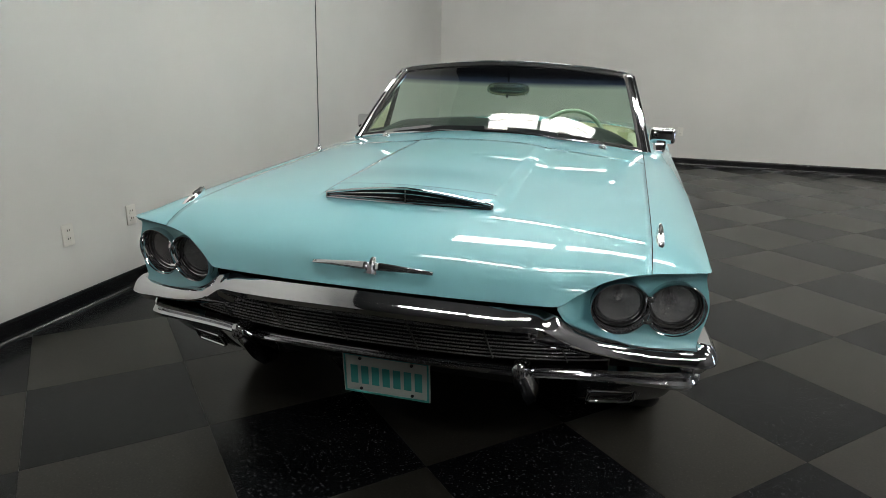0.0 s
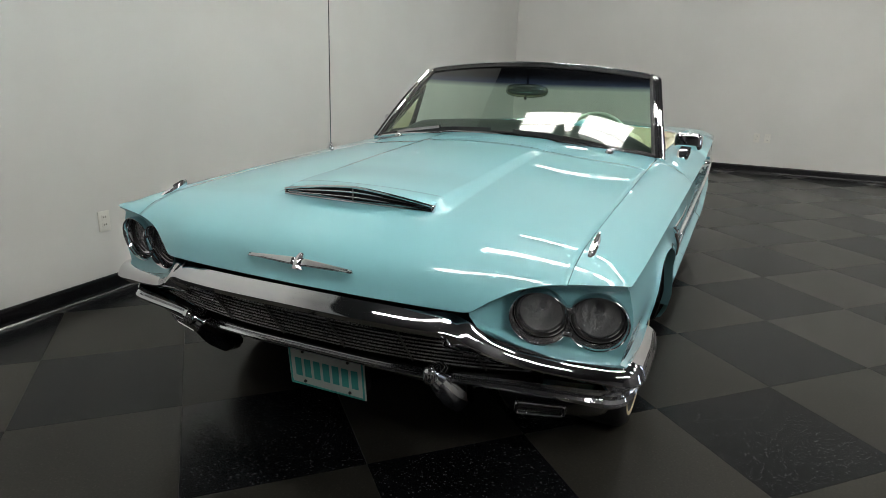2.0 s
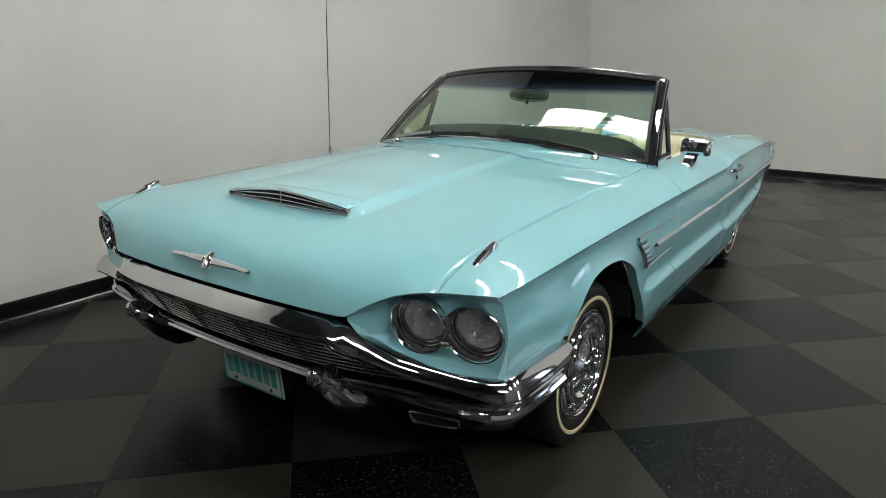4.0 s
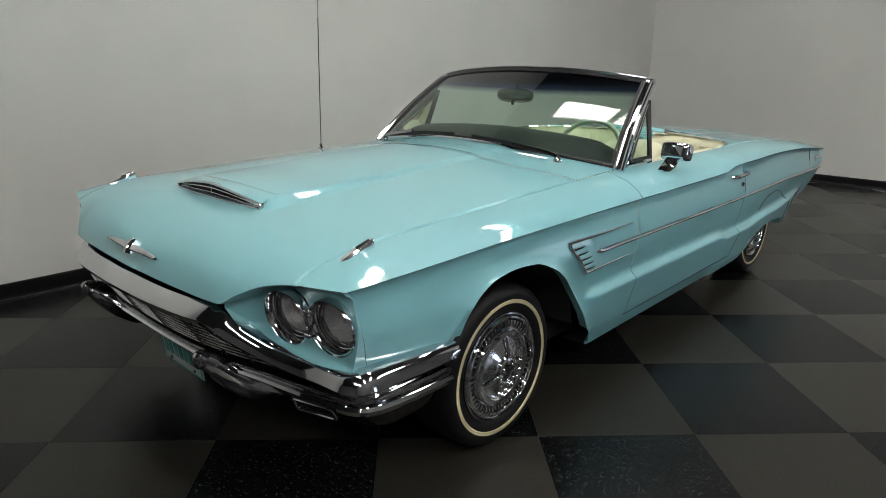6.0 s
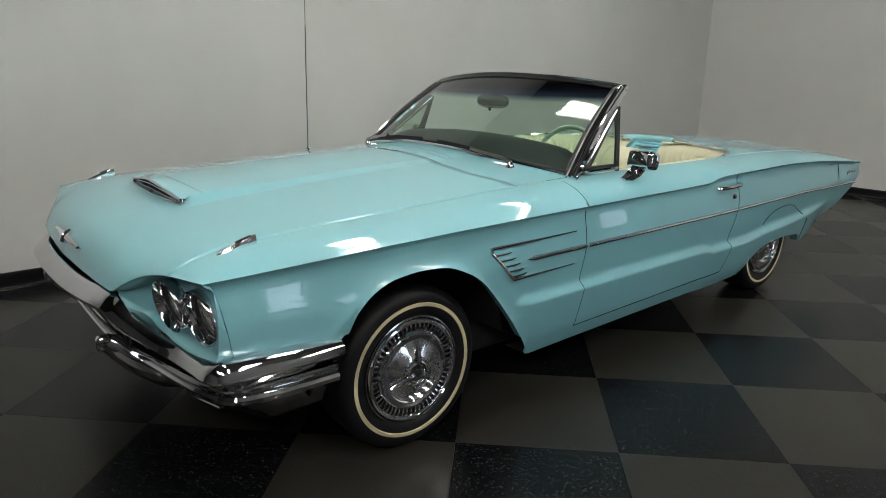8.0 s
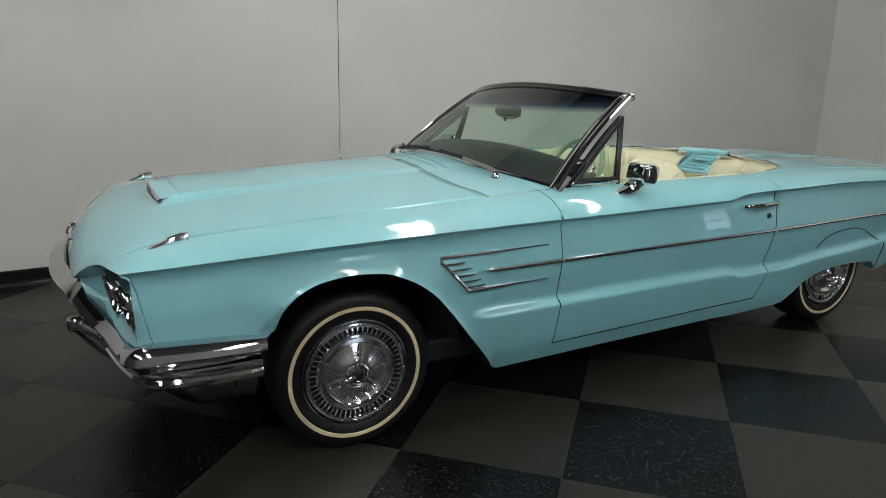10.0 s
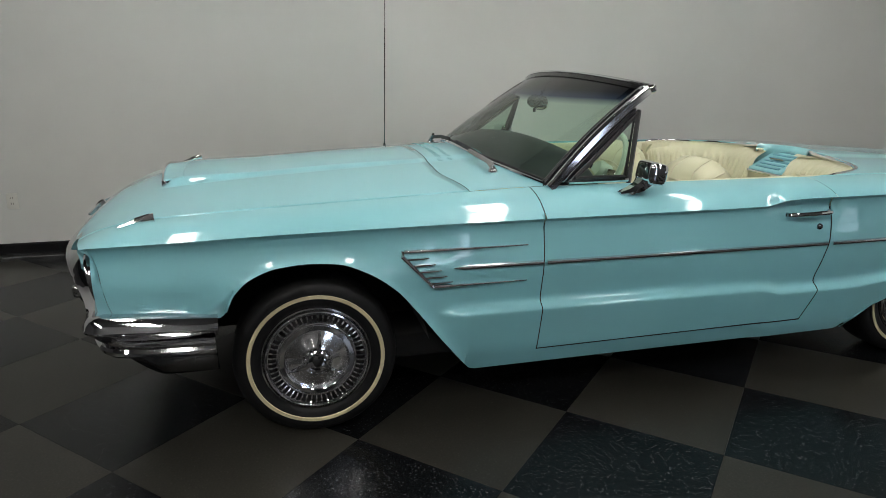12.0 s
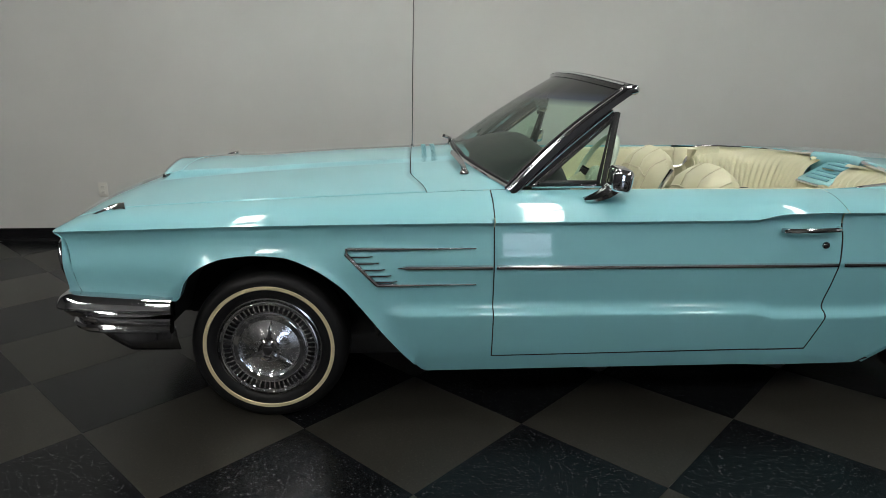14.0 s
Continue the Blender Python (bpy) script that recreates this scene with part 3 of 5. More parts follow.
def seam_y(z):
    return lin(z, [(0.28, 4.305), (0.40, 4.345), (0.445, 4.358), (0.46, 4.350), (0.50, 4.352), (0.64, 4.380), (0.90, 4.386)])


door = Shape()
cols = []
for i in range(101):
    u = i / 100
    y = 3.0545 + (4.375 - 3.0545) * u
    col = []
    for z in column(y, door_low(y)):
        yy = 3.0545 + (seam_y(z) - 0.003 - 3.0545) * u
        col.append((side_x(yy, z), yy, z))
    cols.append(col)
door.grid(cols, flip=True)
door.grid(shoulder_rows(lambda k: 3.0545, lambda k: 4.3832, 60))
# rolled inner edge of the door top
door.grid([[(SEAM + 0.004, y, top_z(SEAM + 0.004, y)), (SEAM - 0.008, y, top_z(SEAM + 0.004, y) - 0.002), (SEAM - 0.014, y, top_z(SEAM, y) - 0.03)] for y in [3.12 + 1.26 * i / 40 for i in range(41)]])
doors = []
for s in (door, flipped(door)):
    doors.append(part("door", s, M_PAINT, car, "aqua door with chrome handle and side trim", smooth=28))

sill = Shape()
sill.grid([[(side_x(y, z), y, z) for z in [low_z(y) + (door_low(y) - 0.006 - low_z(y)) * j / 6 for j in range(7)]] for y in [3.05 + 1.30 * i / 40 for i in range(41)]])
under = Shape().grid([[(side_x(y, low_z(y)) - 0.002, y, low_z(y) + 0.001), (side_x(y, low_z(y)) - 0.12, y, low_z(y) - 0.002)] for y in [2.78 + 1.82 * i / 40 for i in range(41)]])
for s, u in ((sill, under), (flipped(sill), flipped(under))):
    part("rocker_panel", s, M_PAINT, car)
    part("sill_underside", u, M_UNDER, car)

quarter = Shape()
cols = []
for i in range(171):
    u = i / 170
    y = 4.385 + (6.38 - 4.385) * u
    col = []
    for z in column(y, low_z(y)):
        yy = y + (seam_y(z) + 0.003 - 4.385) * (1 - u) ** 8
        col.append((side_x(yy, z), yy, z))
    cols.append(col)
quarter.grid(cols, flip=True)
quarter.grid(shoulder_rows(lambda k: 4.3856, lambda k: 6.38, 90, rows=12))
quarter.grid([[(side_x(y, low_z(y)), y, low_z(y)), (side_x(y, low_z(y)) - 0.05, y, low_z(y) + 0.004)] for y in [4.58 + 1.8 * i / 120 for i in range(121)]])
for s in (quarter, flipped(quarter)):
    part("rear_quarter", s, M_PAINT, car, smooth=28)

# black strips added behind the panel gaps to stop light leaking through
for sg in (1, -1):
    for yc in (3.054, 4.383):
        zs = [0.22 + 0.575 * k / 16 for k in range(17)]
        off = (lambda z: 0.0) if yc < 4 else (lambda z: seam_y(z) - 4.383)
        part("door_gap_backing", Shape().grid([[(sg * (side_x(yc, z) - 0.018), yc + d + off(z), z) for z in zs] for d in (-0.03, 0.03)]), M_BLACK, car, smooth=0)
        part("shoulder_gap_backing", Shape().grid([[(sg * x, yc + d, top_z(x, yc + d) - 0.010) for x in [0.80 + 0.150 * k / 8 for k in range(9)]] for d in (-0.03, 0.03)]), M_BLACK, car, smooth=0)
    ys = [3.05 + 1.30 * k / 20 for k in range(21)]
    part("sill_gap_backing", Shape().grid([[(sg * (side_x(y, door_low(y) + d) - 0.012), y, door_low(y) + d) for y in ys] for d in (-0.03, 0.03)]), M_BLACK, car, smooth=0)
    ys = [1.45 + 1.40 * k / 30 for k in range(31)]
    part("hood_gap_backing", Shape().grid([[(sg * (0.790 + d), y, top_z(0.790, y) - 0.014) for y in ys] for d in (-0.03, 0.03)]), M_BLACK, car, smooth=0)
part("cowl_gap_backing", Shape().grid([[(x, hood_rear(x) + d, top_z(x, hood_rear(x)) - 0.014) for x in [-0.80 + 1.6 * k / 40 for k in range(41)]] for d in (-0.03, 0.04)]), M_BLACK, car, smooth=0)

# tail panel
tail = Shape()
tail.grid([[(sx * side_x(6.38, z), 6.38 + 0.03 * (1 - (sx) ** 2), z) for sx in [-1 + 2 * k / 20 for k in range(21)]] for z in [0.66 + 0.082 * i / 4 for i in range(5)]])
tail.grid([[(sx * 0.915, 6.38 + 0.03 * (1 - sx**2), 0.742 + (top_z(sx * 0.915, 6.38) - 0.742) * i / 3) for sx in [-1 + 2 * k / 20 for k in range(21)]] for i in range(4)])
part("tail_panel", tail, M_PAINT, car)

# rear deck with the opening's curved edge
OPEN = [(0.0, 5.03), (0.14, 5.0), (0.20, 4.95), (0.35, 4.945), (0.55, 4.87), (0.68, 4.76), (0.755, 4.60), (SEAM, 4.42)]
deck = Shape()
deck.grid([[(x, y, top_z(x, y)) for x in [-SEAM + 0.002 + 2 * (SEAM - 0.002) * k / 60 for k in range(61)] for y in [lin(abs(x), OPEN) + (6.38 - lin(abs(x), OPEN)) * i / 40]] for i in range(41)])
part("rear_deck", deck, M_PAINT, car, "aqua rear deck over the stowed top", solid=0.006)

def opening_edge(xs):
    return Shape().grid([[(x, lin(abs(x), OPEN) + dy, top_z(x, lin(abs(x), OPEN)) + dz) for x in xs] for dy, dz in ((0.002, 0.001), (-0.012, -0.006), (-0.018, -0.03), (0.0, -0.12))])


part("deck_lip", opening_edge([-0.20 + 0.40 * k / 20 for k in range(21)]), M_PAINT, car, smooth=60)


# cowl
GL = 0.785


def ws_base(s):
    a = abs(s)
    x, y = GL * s, 2.945 + 0.185 * a**2.2
    return Vector((x, y, top_z(x, y) + 0.012))


def ws_top(s):
    a = abs(s)
    return Vector((0.672 * s, 3.475 + 0.115 * a**2.2, 1.336 - 0.050 * a**2.0))


cowl = Shape()
cowl.grid([[(x, y, top_z(x, y)) for x in [-SEAM + 0.002 + 2 * (SEAM - 0.002) * k / 60 for k in range(61)] for y in [hood_rear(x) + 0.004 + (3.0 + 0.18 * (abs(x) / GL) ** 2.2 - hood_rear(x)) * i / 14]] for i in range(15)])
part("cowl", cowl, M_PAINT, car, smooth=30)
# thin bars in darkened aqua: the shade inside the vent slots is put in colour
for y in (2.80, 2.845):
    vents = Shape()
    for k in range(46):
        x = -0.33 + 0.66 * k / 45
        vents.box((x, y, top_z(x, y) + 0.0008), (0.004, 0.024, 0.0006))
    tagged(part("cowl_vent", vents, M_VENT, car, "row of fresh-air slots in darkened aqua that stands for their shade", smooth=0), "row of fresh-air slots in darkened aqua that stands for their shade", kind="stuff")

# dark structure beneath the skin
for uname, uc, us in (("floor_pan", (0, 3.6, 0.27), (1.60, 3.3, 0.10)), ("engine_bay", (0, 2.2, 0.55), (0.95, 1.3, 0.50)), ("trunk_floor", (0, 5.25, 0.56), (1.0, 0.6, 0.22)), ("radiator_support", (0, 1.56, 0.52), (1.40, 0.10, 0.30))):
    part(uname, Shape().soft(uc, us, 0.03), M_UNDER, car)
for yc, zc2 in ((FRONT_AXLE, 0.70), (REAR_AXLE, 0.62)):
    for sgn in (1, -1):
        wl = Shape()
        arc = [(yc + (0.44 if yc < 3 else 0.35) * math.cos(a), 0.25 + (zc2 - 0.25 + 0.03) * math.sin(a)) for a in [0.22 + (math.pi - 0.44) * k / 24 for k in range(25)]]
        wl.grid([[(sgn * x, y, z) for y, z in arc] for x in (0.50, 0.93)])
        wl.box((sgn * 0.50, yc, 0.50), (0.02, 0.86, 0.36))
        part("wheel_housing", wl, M_UNDER, car)

# ---- front end ----
UPPER = [(0.0, 1.190, 0.667), (0.25, 1.204, 0.661), (0.42, 1.236, 0.651), (0.500, 1.262, 0.645), (0.540, 1.292, 0.624), (0.585, 1.328, 0.592), (0.67, 1.372, 0.557), (0.78, 1.412, 0.534), (0.88, 1.430, 0.528), (0.944, 1.438, 0.527), (0.976, 1.466, 0.528), (0.982, 1.54, 0.526), (0.980, 1.70, 0.516), (0.970, 1.842, 0.507)]
LOWER = [(0.0, 1.335, 0.460), (0.25, 1.338, 0.460), (0.45, 1.352, 0.460), (0.62, 1.384, 0.461), (0.78, 1.418, 0.456), (0.88, 1.452, 0.446), (0.932, 1.488, 0.438), (0.956, 1.55, 0.435), (0.962, 1.68, 0.429), (0.960, 1.828, 0.424)]


def both_ways(pts, n):
    half = smooth_path(pts, n)
    return [Vector((-p.x, p.y, p.z)) for p in half[:0:-1]] + half


def blade(t):
    """Section of the upper bumper bar: out, up."""
    u = abs(t - 0.5) * 2
    h = lin(u, [(0, 0.044), (0.20, 0.050), (0.235, 0.058), (0.27, 0.056), (0.31, 0.050), (0.385, 0.040), (0.46, 0.032), (0.6, 0.031), (0.69, 0.036), (0.78, 0.043), (0.95, 0.037), (1, 0.034)])
    o = lin(u, [(0, 1.0), (0.985, 1.0), (1, 0.8)])
    q = lin(u, [(0.5, 1.12), (0.7, 1.35), (1, 1.4)])
    wing_sec = [(-0.035, h * 0.98), (-0.014, h), (0.002, h * 0.90), (0.014, h * 0.62), (0.022, h * 0.28), (0.0285 * o, -h * 0.14), (0.027 * o, -h * 0.30), (0.014, -h * 0.52), (-0.012, -h * (q - 0.15)), (-0.040, -h * q)]
    nose_sec = [(-0.130, 0.006), (-0.070, 0.018), (-0.059, 0.029), (-0.053, 0.0305), (-0.028, 0.0175), (-0.003, 0.001), (0.0005, -0.004), (-0.008, -0.022), (-0.050, -0.048), (-0.130, -0.052)]
    f = lin(u, [(0, 1.0), (0.14, 1.0), (0.23, 1.25), (0.31, 1.5)])
    reach = lin(u, [(0, 0.13), (0.15, 0.12), (0.22, 0.07), (0.30, 0.04)])
    nose_sec = [(max(a, -reach), b * f if b > 0 else b) for a, b in nose_sec]
    w = step(0.20, 0.40, u)
    return [(a[0] + (b[0] - a[0]) * w, a[1] + (b[1] - a[1]) * w) for a, b in zip(nose_sec, wing_sec)]


def ridge(t):
    u = abs(t - 0.5) * 2
    k = lin(u, [(0, 0.60), (0.3, 0.62), (0.5, 0.85), (0.6, 1.1), (1, 1.15)])
    return [(a, b * k) for a, b in ((-0.03, 0.030), (0.004, 0.030), (0.012, 0.024), (0.010, 0.016), (0.004, 0.011), (0.016, 0.007), (0.022, -0.002), (0.018, -0.014), (0.006, -0.024), (-0.03, -0.026))]


front_bumper = part("front_bumper", Shape().sweep(both_ways(UPPER, 90), blade), M_CHROME, car, "chrome front bumper with a peaked upper bar", smooth=32)
part("lower_bar", Shape().sweep(both_ways(LOWER, 50), ridge), M_CHROME, front_bumper, smooth=24)

grille = Shape()
def grille_y(x, z):
    """The grille leans back towards its foot."""
    return 1.262 + 0.26 * abs(x) ** 2.6 + (0.608 - z) * 0.55


gxs = [-0.70 + 1.4 * k / 48 for k in range(49)]
grille.grid([[Vector((x, grille_y(x, z) + 0.016, z)) for x in gxs for z in [zz if zz < 0.5 else lin(abs(x), [(0, 0.645), (0.46, 0.635), (0.54, 0.585), (0.70, 0.53)])]] for zz in (0.486, 0.64)])
grille_ob = part("grille", grille, M_BLACK, car, "black grille with thin horizontal chrome bars")
for k in range(8):
    z = 0.5045 + 0.0148 * k
    lim = 0.70 - 0.030 * k
    part("slat", Shape().sweep([Vector((x, grille_y(x, z), z)) for x in gxs if abs(x) <= lim], [(-0.006, -0.0025), (0.004, -0.0025), (0.006, 0.0), (0.003, 0.0028), (-0.006, 0.0025)]), M_BARS, grille_ob)
for x in (-0.56, -0.343, -0.115, 0.115, 0.343, 0.56):
    zt = lin(abs(x), [(0, 0.625), (0.46, 0.62), (0.56, 0.57)])
    part("divider", Shape().sweep([(x, grille_y(x, zt) - 0.007, zt), (x + 0.022, grille_y(x, 0.50) - 0.007, 0.50)], [(-0.0016, -0.003), (0.0016, -0.003), (0.0016, 0.003), (-0.0016, 0.003)]), M_GASKET, grille_ob)

# valance with parking lamps, and guards
for sg in (1, -1):
    vp = smooth_path([(0.612, 1.365, 0), (0.70, 1.392, 0), (0.80, 1.428, 0), (0.88, 1.472, 0), (0.910, 1.528, 0), (0.920, 1.62, 0), (0.920, 1.815, 0)], 42)
    rows = []
    for i, p in enumerate(vp):
        u = i / 42
        z0 = lin(u, [(0, 0.462), (0.33, 0.44), (0.6, 0.420), (1, 0.414)])
        z1 = lin(u, [(0, 0.312), (0.5, 0.306), (1.0, 0.301)])
        back = lin(u, [(0, 0.135), (0.33, 0.125), (0.5, 0.105), (0.667, 0.085), (0.833, 0.03), (1, 0.0)])
        inn = lin(u, [(0, 0.0), (0.33, 0.02), (0.5, 0.04), (0.7, 0.03), (1, 0.03)])
        rows.append([(sg * (p.x - inn * k * k), p.y + 0.012 + back * k**1.2, z0 + (z1 - z0) * k) for k in (0, 0.15, 0.35, 0.55, 0.75, 0.9, 1.0)])
    # chrome darkened in colour, since the valance faces down into shade
    part("valance", Shape().grid(rows), M_GUARD, front_bumper, "chrome lower valance, colour darkened for the shade underneath", solid=0.004)
    lc = pose(sg * 0.718, 1.486, 0.352, 26, 0, sg * 17)
    loop = [(-0.072, 0, 0.020), (-0.064, 0, 0.026), (0.064, 0, 0.026), (0.072, 0, 0.020), (0.072, 0, -0.020), (0.064, 0, -0.026), (-0.064, 0, -0.026), (-0.072, 0, -0.020), (-0.072, 0, 0.020), (-0.064, 0, 0.026)]
    rimloop = Shape().tube([lc @ Vector(p) for p in loop], 0.006, 8)
    lamp = part("parking_lamp", rimloop, M_CHROME, front_bumper, "rectangular parking lamp with chrome rim")
    ln = Shape().soft((0, 0.012, 0), (0.142, 0.022, 0.052), 0.008)
    ln.v = [tuple(lc @ Vector(p)) for p in ln.v]
    part("lens", ln, M_AMBER, lamp)
    knob = Shape().soft((sg * 0.453, 1.276, 0.502), (0.040, 0.055, 0.058), 0.019, (0, 0, 0), 5)
    guard = part("bumper_guard", knob, M_CHROME, front_bumper, "chrome bumper guard with a swept dark arm")
    gp = smooth_path([(sg * 0.452, 1.268, 0.510), (sg * 0.456, 1.31, 0.480), (sg * 0.463, 1.365, 0.428), (sg * 0.470, 1.44, 0.365), (sg * 0.475, 1.52, 0.305)], 24)
    part("arm", Shape().sweep(gp, lambda t: [(a * lin(t, [(0, 0.5), (0.25, 1.0), (0.7, 1.15), (1, 0.5)]), b * lin(t, [(0, 0.5), (0.25, 0.85), (0.6, 1.15), (0.85, 1.1), (1, 0.55)])) for a, b in ((-0.021, -0.034), (0.0, -0.048), (0.021, -0.034), (0.031, 0.0), (0.021, 0.038), (0.0, 0.052), (-0.021, 0.038), (-0.031, 0.0))]), M_CHROME, guard, smooth=60)

# number plate
plate = Shape().soft((0, 0, 0), (0.305, 0.004, 0.152), 0.0019)
PL = pose(-0.003, 1.414, 0.338, 6, 0, 0)


def on_plate(s):
    s.v = [tuple(PL @ Vector(p)) for p in s.v]
    return s


plate_ob = part("number_plate", on_plate(plate), M_PLATE, car, "white number plate with teal border and bars")
rim = Shape()
for c, sz in (((0, -0.003, 0.071), (0.296, 0.003, 0.006)), ((0, -0.003, -0.071), (0.296, 0.003, 0.006)), ((0.145, -0.003, 0), (0.006, 0.003, 0.136)), ((-0.145, -0.003, 0), (0.006, 0.003, 0.136))):
    rim.box(c, sz)
part("border", on_plate(rim), M_TEAL, plate_ob, smooth=0)
for k in range(7):
    part("bar", on_plate(Shape().soft((-0.1125 + 0.0375 * k, -0.003, -0.004), (0.026, 0.003, 0.070), 0.0014)), M_TEAL, plate_ob, smooth=0)
for dx, dz in ((-0.09, 0.058), (0.09, 0.058), (-0.09, -0.058), (0.09, -0.058)):
    part("bolt", on_plate(Shape().lathe([(-0.006, 0.0), (-0.006, 0.005), (-0.002, 0.006)], (dx, 0, dz), "y", 10)), M_GASKET, plate_ob)
part("plate_bracket", Shape().soft((0.0, 1.448, 0.34), (0.27, 0.05, 0.13), 0.01, (6, 0, 0)), M_UNDER, car)

# headlights
for sg in (1, -1):
    rec = Shape()
    rows = []
    for i in range(75):
        x = 0.545 + (0.936 - 0.545) * min(i, 60) / 60
        turn = max(0.0, (i - 60) / 14) * math.pi / 2
        yt, zt = ip(x, YF), ip(x, ZF)
        yb = lin(x, [(0.545, 1.315), (0.60, 1.352), (0.70, 1.394), (0.86, 1.428), (0.952, 1.450)])
        zb = lin(x, [(0.545, 0.684), (0.585, 0.612), (0.67, 0.580), (0.78, 0.556), (0.86, 0.548), (0.952, 0.542)])
        ym = lin(x, [(0.545, 1.315), (0.575, 1.365), (0.61, 1.420), (0.66, 1.432), (0.74, 1.434), (0.80, 1.446), (0.90, 1.460), (0.952, 1.466)])
        row = []
        for j in range(29):
            v = j / 28
            w = step(0.0, 0.10, v) * step(1.0, 0.84, v)
            ye = yt + (yb - yt) * v
            px, py, pz = x, ye + (max(ym, ye) - ye) * w + (0.004 if j == 0 else 0), zt - 0.002 + (zb - zt) * v
            px += 0.026 * max(0.0, (x - 0.80) / 0.136) ** 2 * math.exp(-(((pz - 0.68) / 0.085) ** 2))
            if turn:
                px = px + (side_x(1.53, pz) - px) * (1 - math.cos(turn))
                py = py + (nose_seam(pz) - 0.0015 - py) * math.sin(turn)
            row.append((sg * px, py, pz))
        rows.append(row)
    rec.grid(rows)
    lamps = ((0.711, 0.677), (0.867, 0.676))
    rec.f = [f for f in rec.f if all(math.hypot(abs(sum(rec.v[i][0] for i in f) / 4) - cx, sum(rec.v[i][2] for i in f) / 4 - cz) > 0.080 for cx, cz in lamps)]
    # pull the edge of each lamp hole onto a circle
    used = {i for f in rec.f for i in f}
    for i in used:
        vx, vy, vz = rec.v[i]
        for cx, cz in lamps:
            d = math.hypot(abs(vx) - cx, vz - cz)
            if d < 0.088:
                k = 0.081 / d
                rec.v[i] = (sg * (cx + (abs(vx) - cx) * k), vy, cz + (vz - cz) * k)
                break
    rec_ob = part("headlight_panel", rec, M_PAINT, car, "aqua recessed headlight surround", smooth=50)
    for lx, ly, lz, size in ((0.712, 1.440, 0.680, 1.0), (0.866, 1.479, 0.679, 1.02)):
        aim = pose(sg * lx, ly, lz, 8.6, 0, sg * 8) @ Matrix.Scale(size, 4)

        def turned(profile, n=48):
            shape = Shape().lathe(profile, (0, 0, 0), "y", n)
            shape.v = [tuple(aim @ Vector(p)) for p in shape.v]
            return shape
        lampo = part("headlight", turned([(0.004, 0.060), (-0.006, 0.074), (-0.012, 0.0835), (-0.028, 0.0855), (-0.036, 0.0855), (-0.039, 0.0835), (-0.036, 0.0812), (-0.006, 0.0755), (0.018, 0.0725), (0.022, 0.0705)], 56), M_CHROME, car, "round sealed-beam headlight in a deep chrome ring")
        part("retainer", turned([(0.014, 0.073), (-0.005, 0.0745), (-0.008, 0.0705), (-0.004, 0.067), (0.012, 0.065)]), M_GASKET, lampo)
        part("reflector", turned([(0.074, 0.002), (0.070, 0.02), (0.052, 0.040), (0.026, 0.054), (0.004, 0.066)], 40), M_REFLECTOR, lampo)
        part("bulb_cap", turned([(0.030, 0.0), (0.032, 0.010), (0.038, 0.014), (0.068, 0.010)], 20), M_CHROME, lampo)
        part("lens", turned([(-0.014, 0.0), (-0.013, 0.02), (-0.010, 0.04), (-0.005, 0.056), (0.002, 0.0672)], 40), M_HEADLENS, lampo).visible_shadow = False
    part("lamp_joint", Shape().soft((sg * 0.795, 1.428, 0.708), (0.026, 0.03, 0.026), 0.009), M_CHROME, rec_ob)
    part("lamp_joint", Shape().soft((sg * 0.795, 1.430, 0.638), (0.030, 0.03, 0.018), 0.007), M_CHROME, rec_ob)

# hood scoop grille
SX = 0.288


def scoop_y(x):
    return 1.588 + 0.22 * x * x


def scoop_low(x):
    return top_z(x, scoop_y(x) - 0.004) + 0.001


def scoop_high(x):
    return scoop_low(x) + 0.054 - 0.034 * (abs(x) / SX) ** 1.5


XS = [-SX + 2 * SX * k / 40 for k in range(41)]
scoop = part("hood_scoop", Shape().grid([[(x, scoop_y(x) + 0.018, scoop_low(x) + (scoop_high(x) - scoop_low(x)) * v) for x in XS] for v in (0.0, 1.0)]), M_BLACK, car, "dummy hood scoop with chrome bars and dark slots")
part("scoop_rim", Shape().tube([(x, scoop_y(x) - 0.002, scoop_high(x)) for x in XS], 0.0045, 8), M_CHROME, scoop)
part("scoop_rim", Shape().tube([(x, scoop_y(x) - 0.004, scoop_low(x) + 0.004) for x in XS], 0.0045, 8), M_CHROME, scoop)
for sx in (-1, 1):
    part("scoop_end", Shape().soft((sx * (SX + 0.002), scoop_y(SX) + 0.004, (scoop_low(SX) + scoop_high(SX)) / 2), (0.010, 0.02, 0.026), 0.004), M_CHROME, scoop)
for k in (0.36, 0.68):
    part("scoop_bar", Shape().tube([(x, scoop_y(x) + 0.002, scoop_low(x) + (scoop_high(x) - scoop_low(x)) * k) for x in XS], 0.0026, 6), M_CHROME, scoop)
part("scoop_divider", Shape().box((0, scoop_y(0) + 0.004, (scoop_low(0) + scoop_high(0)) / 2), (0.006, 0.008, 0.05)), M_CHROME_DULL, scoop, smooth=0)
part("scoop_lip", Shape().grid([[(x, scoop_y(x) + 0.085 * v, scoop_high(x) * (1 - v) ** 1.3 + (top_z(x, scoop_y(x) + 0.085) + 0.0008) * (1 - (1 - v) ** 1.3)) for v in [k / 8 for k in range(9)]] for x in XS]), M_PAINT, scoop, solid=0.003)

# winged emblem


EMBLEM_Y, EMBLEM_Z = 1.277, 0.765


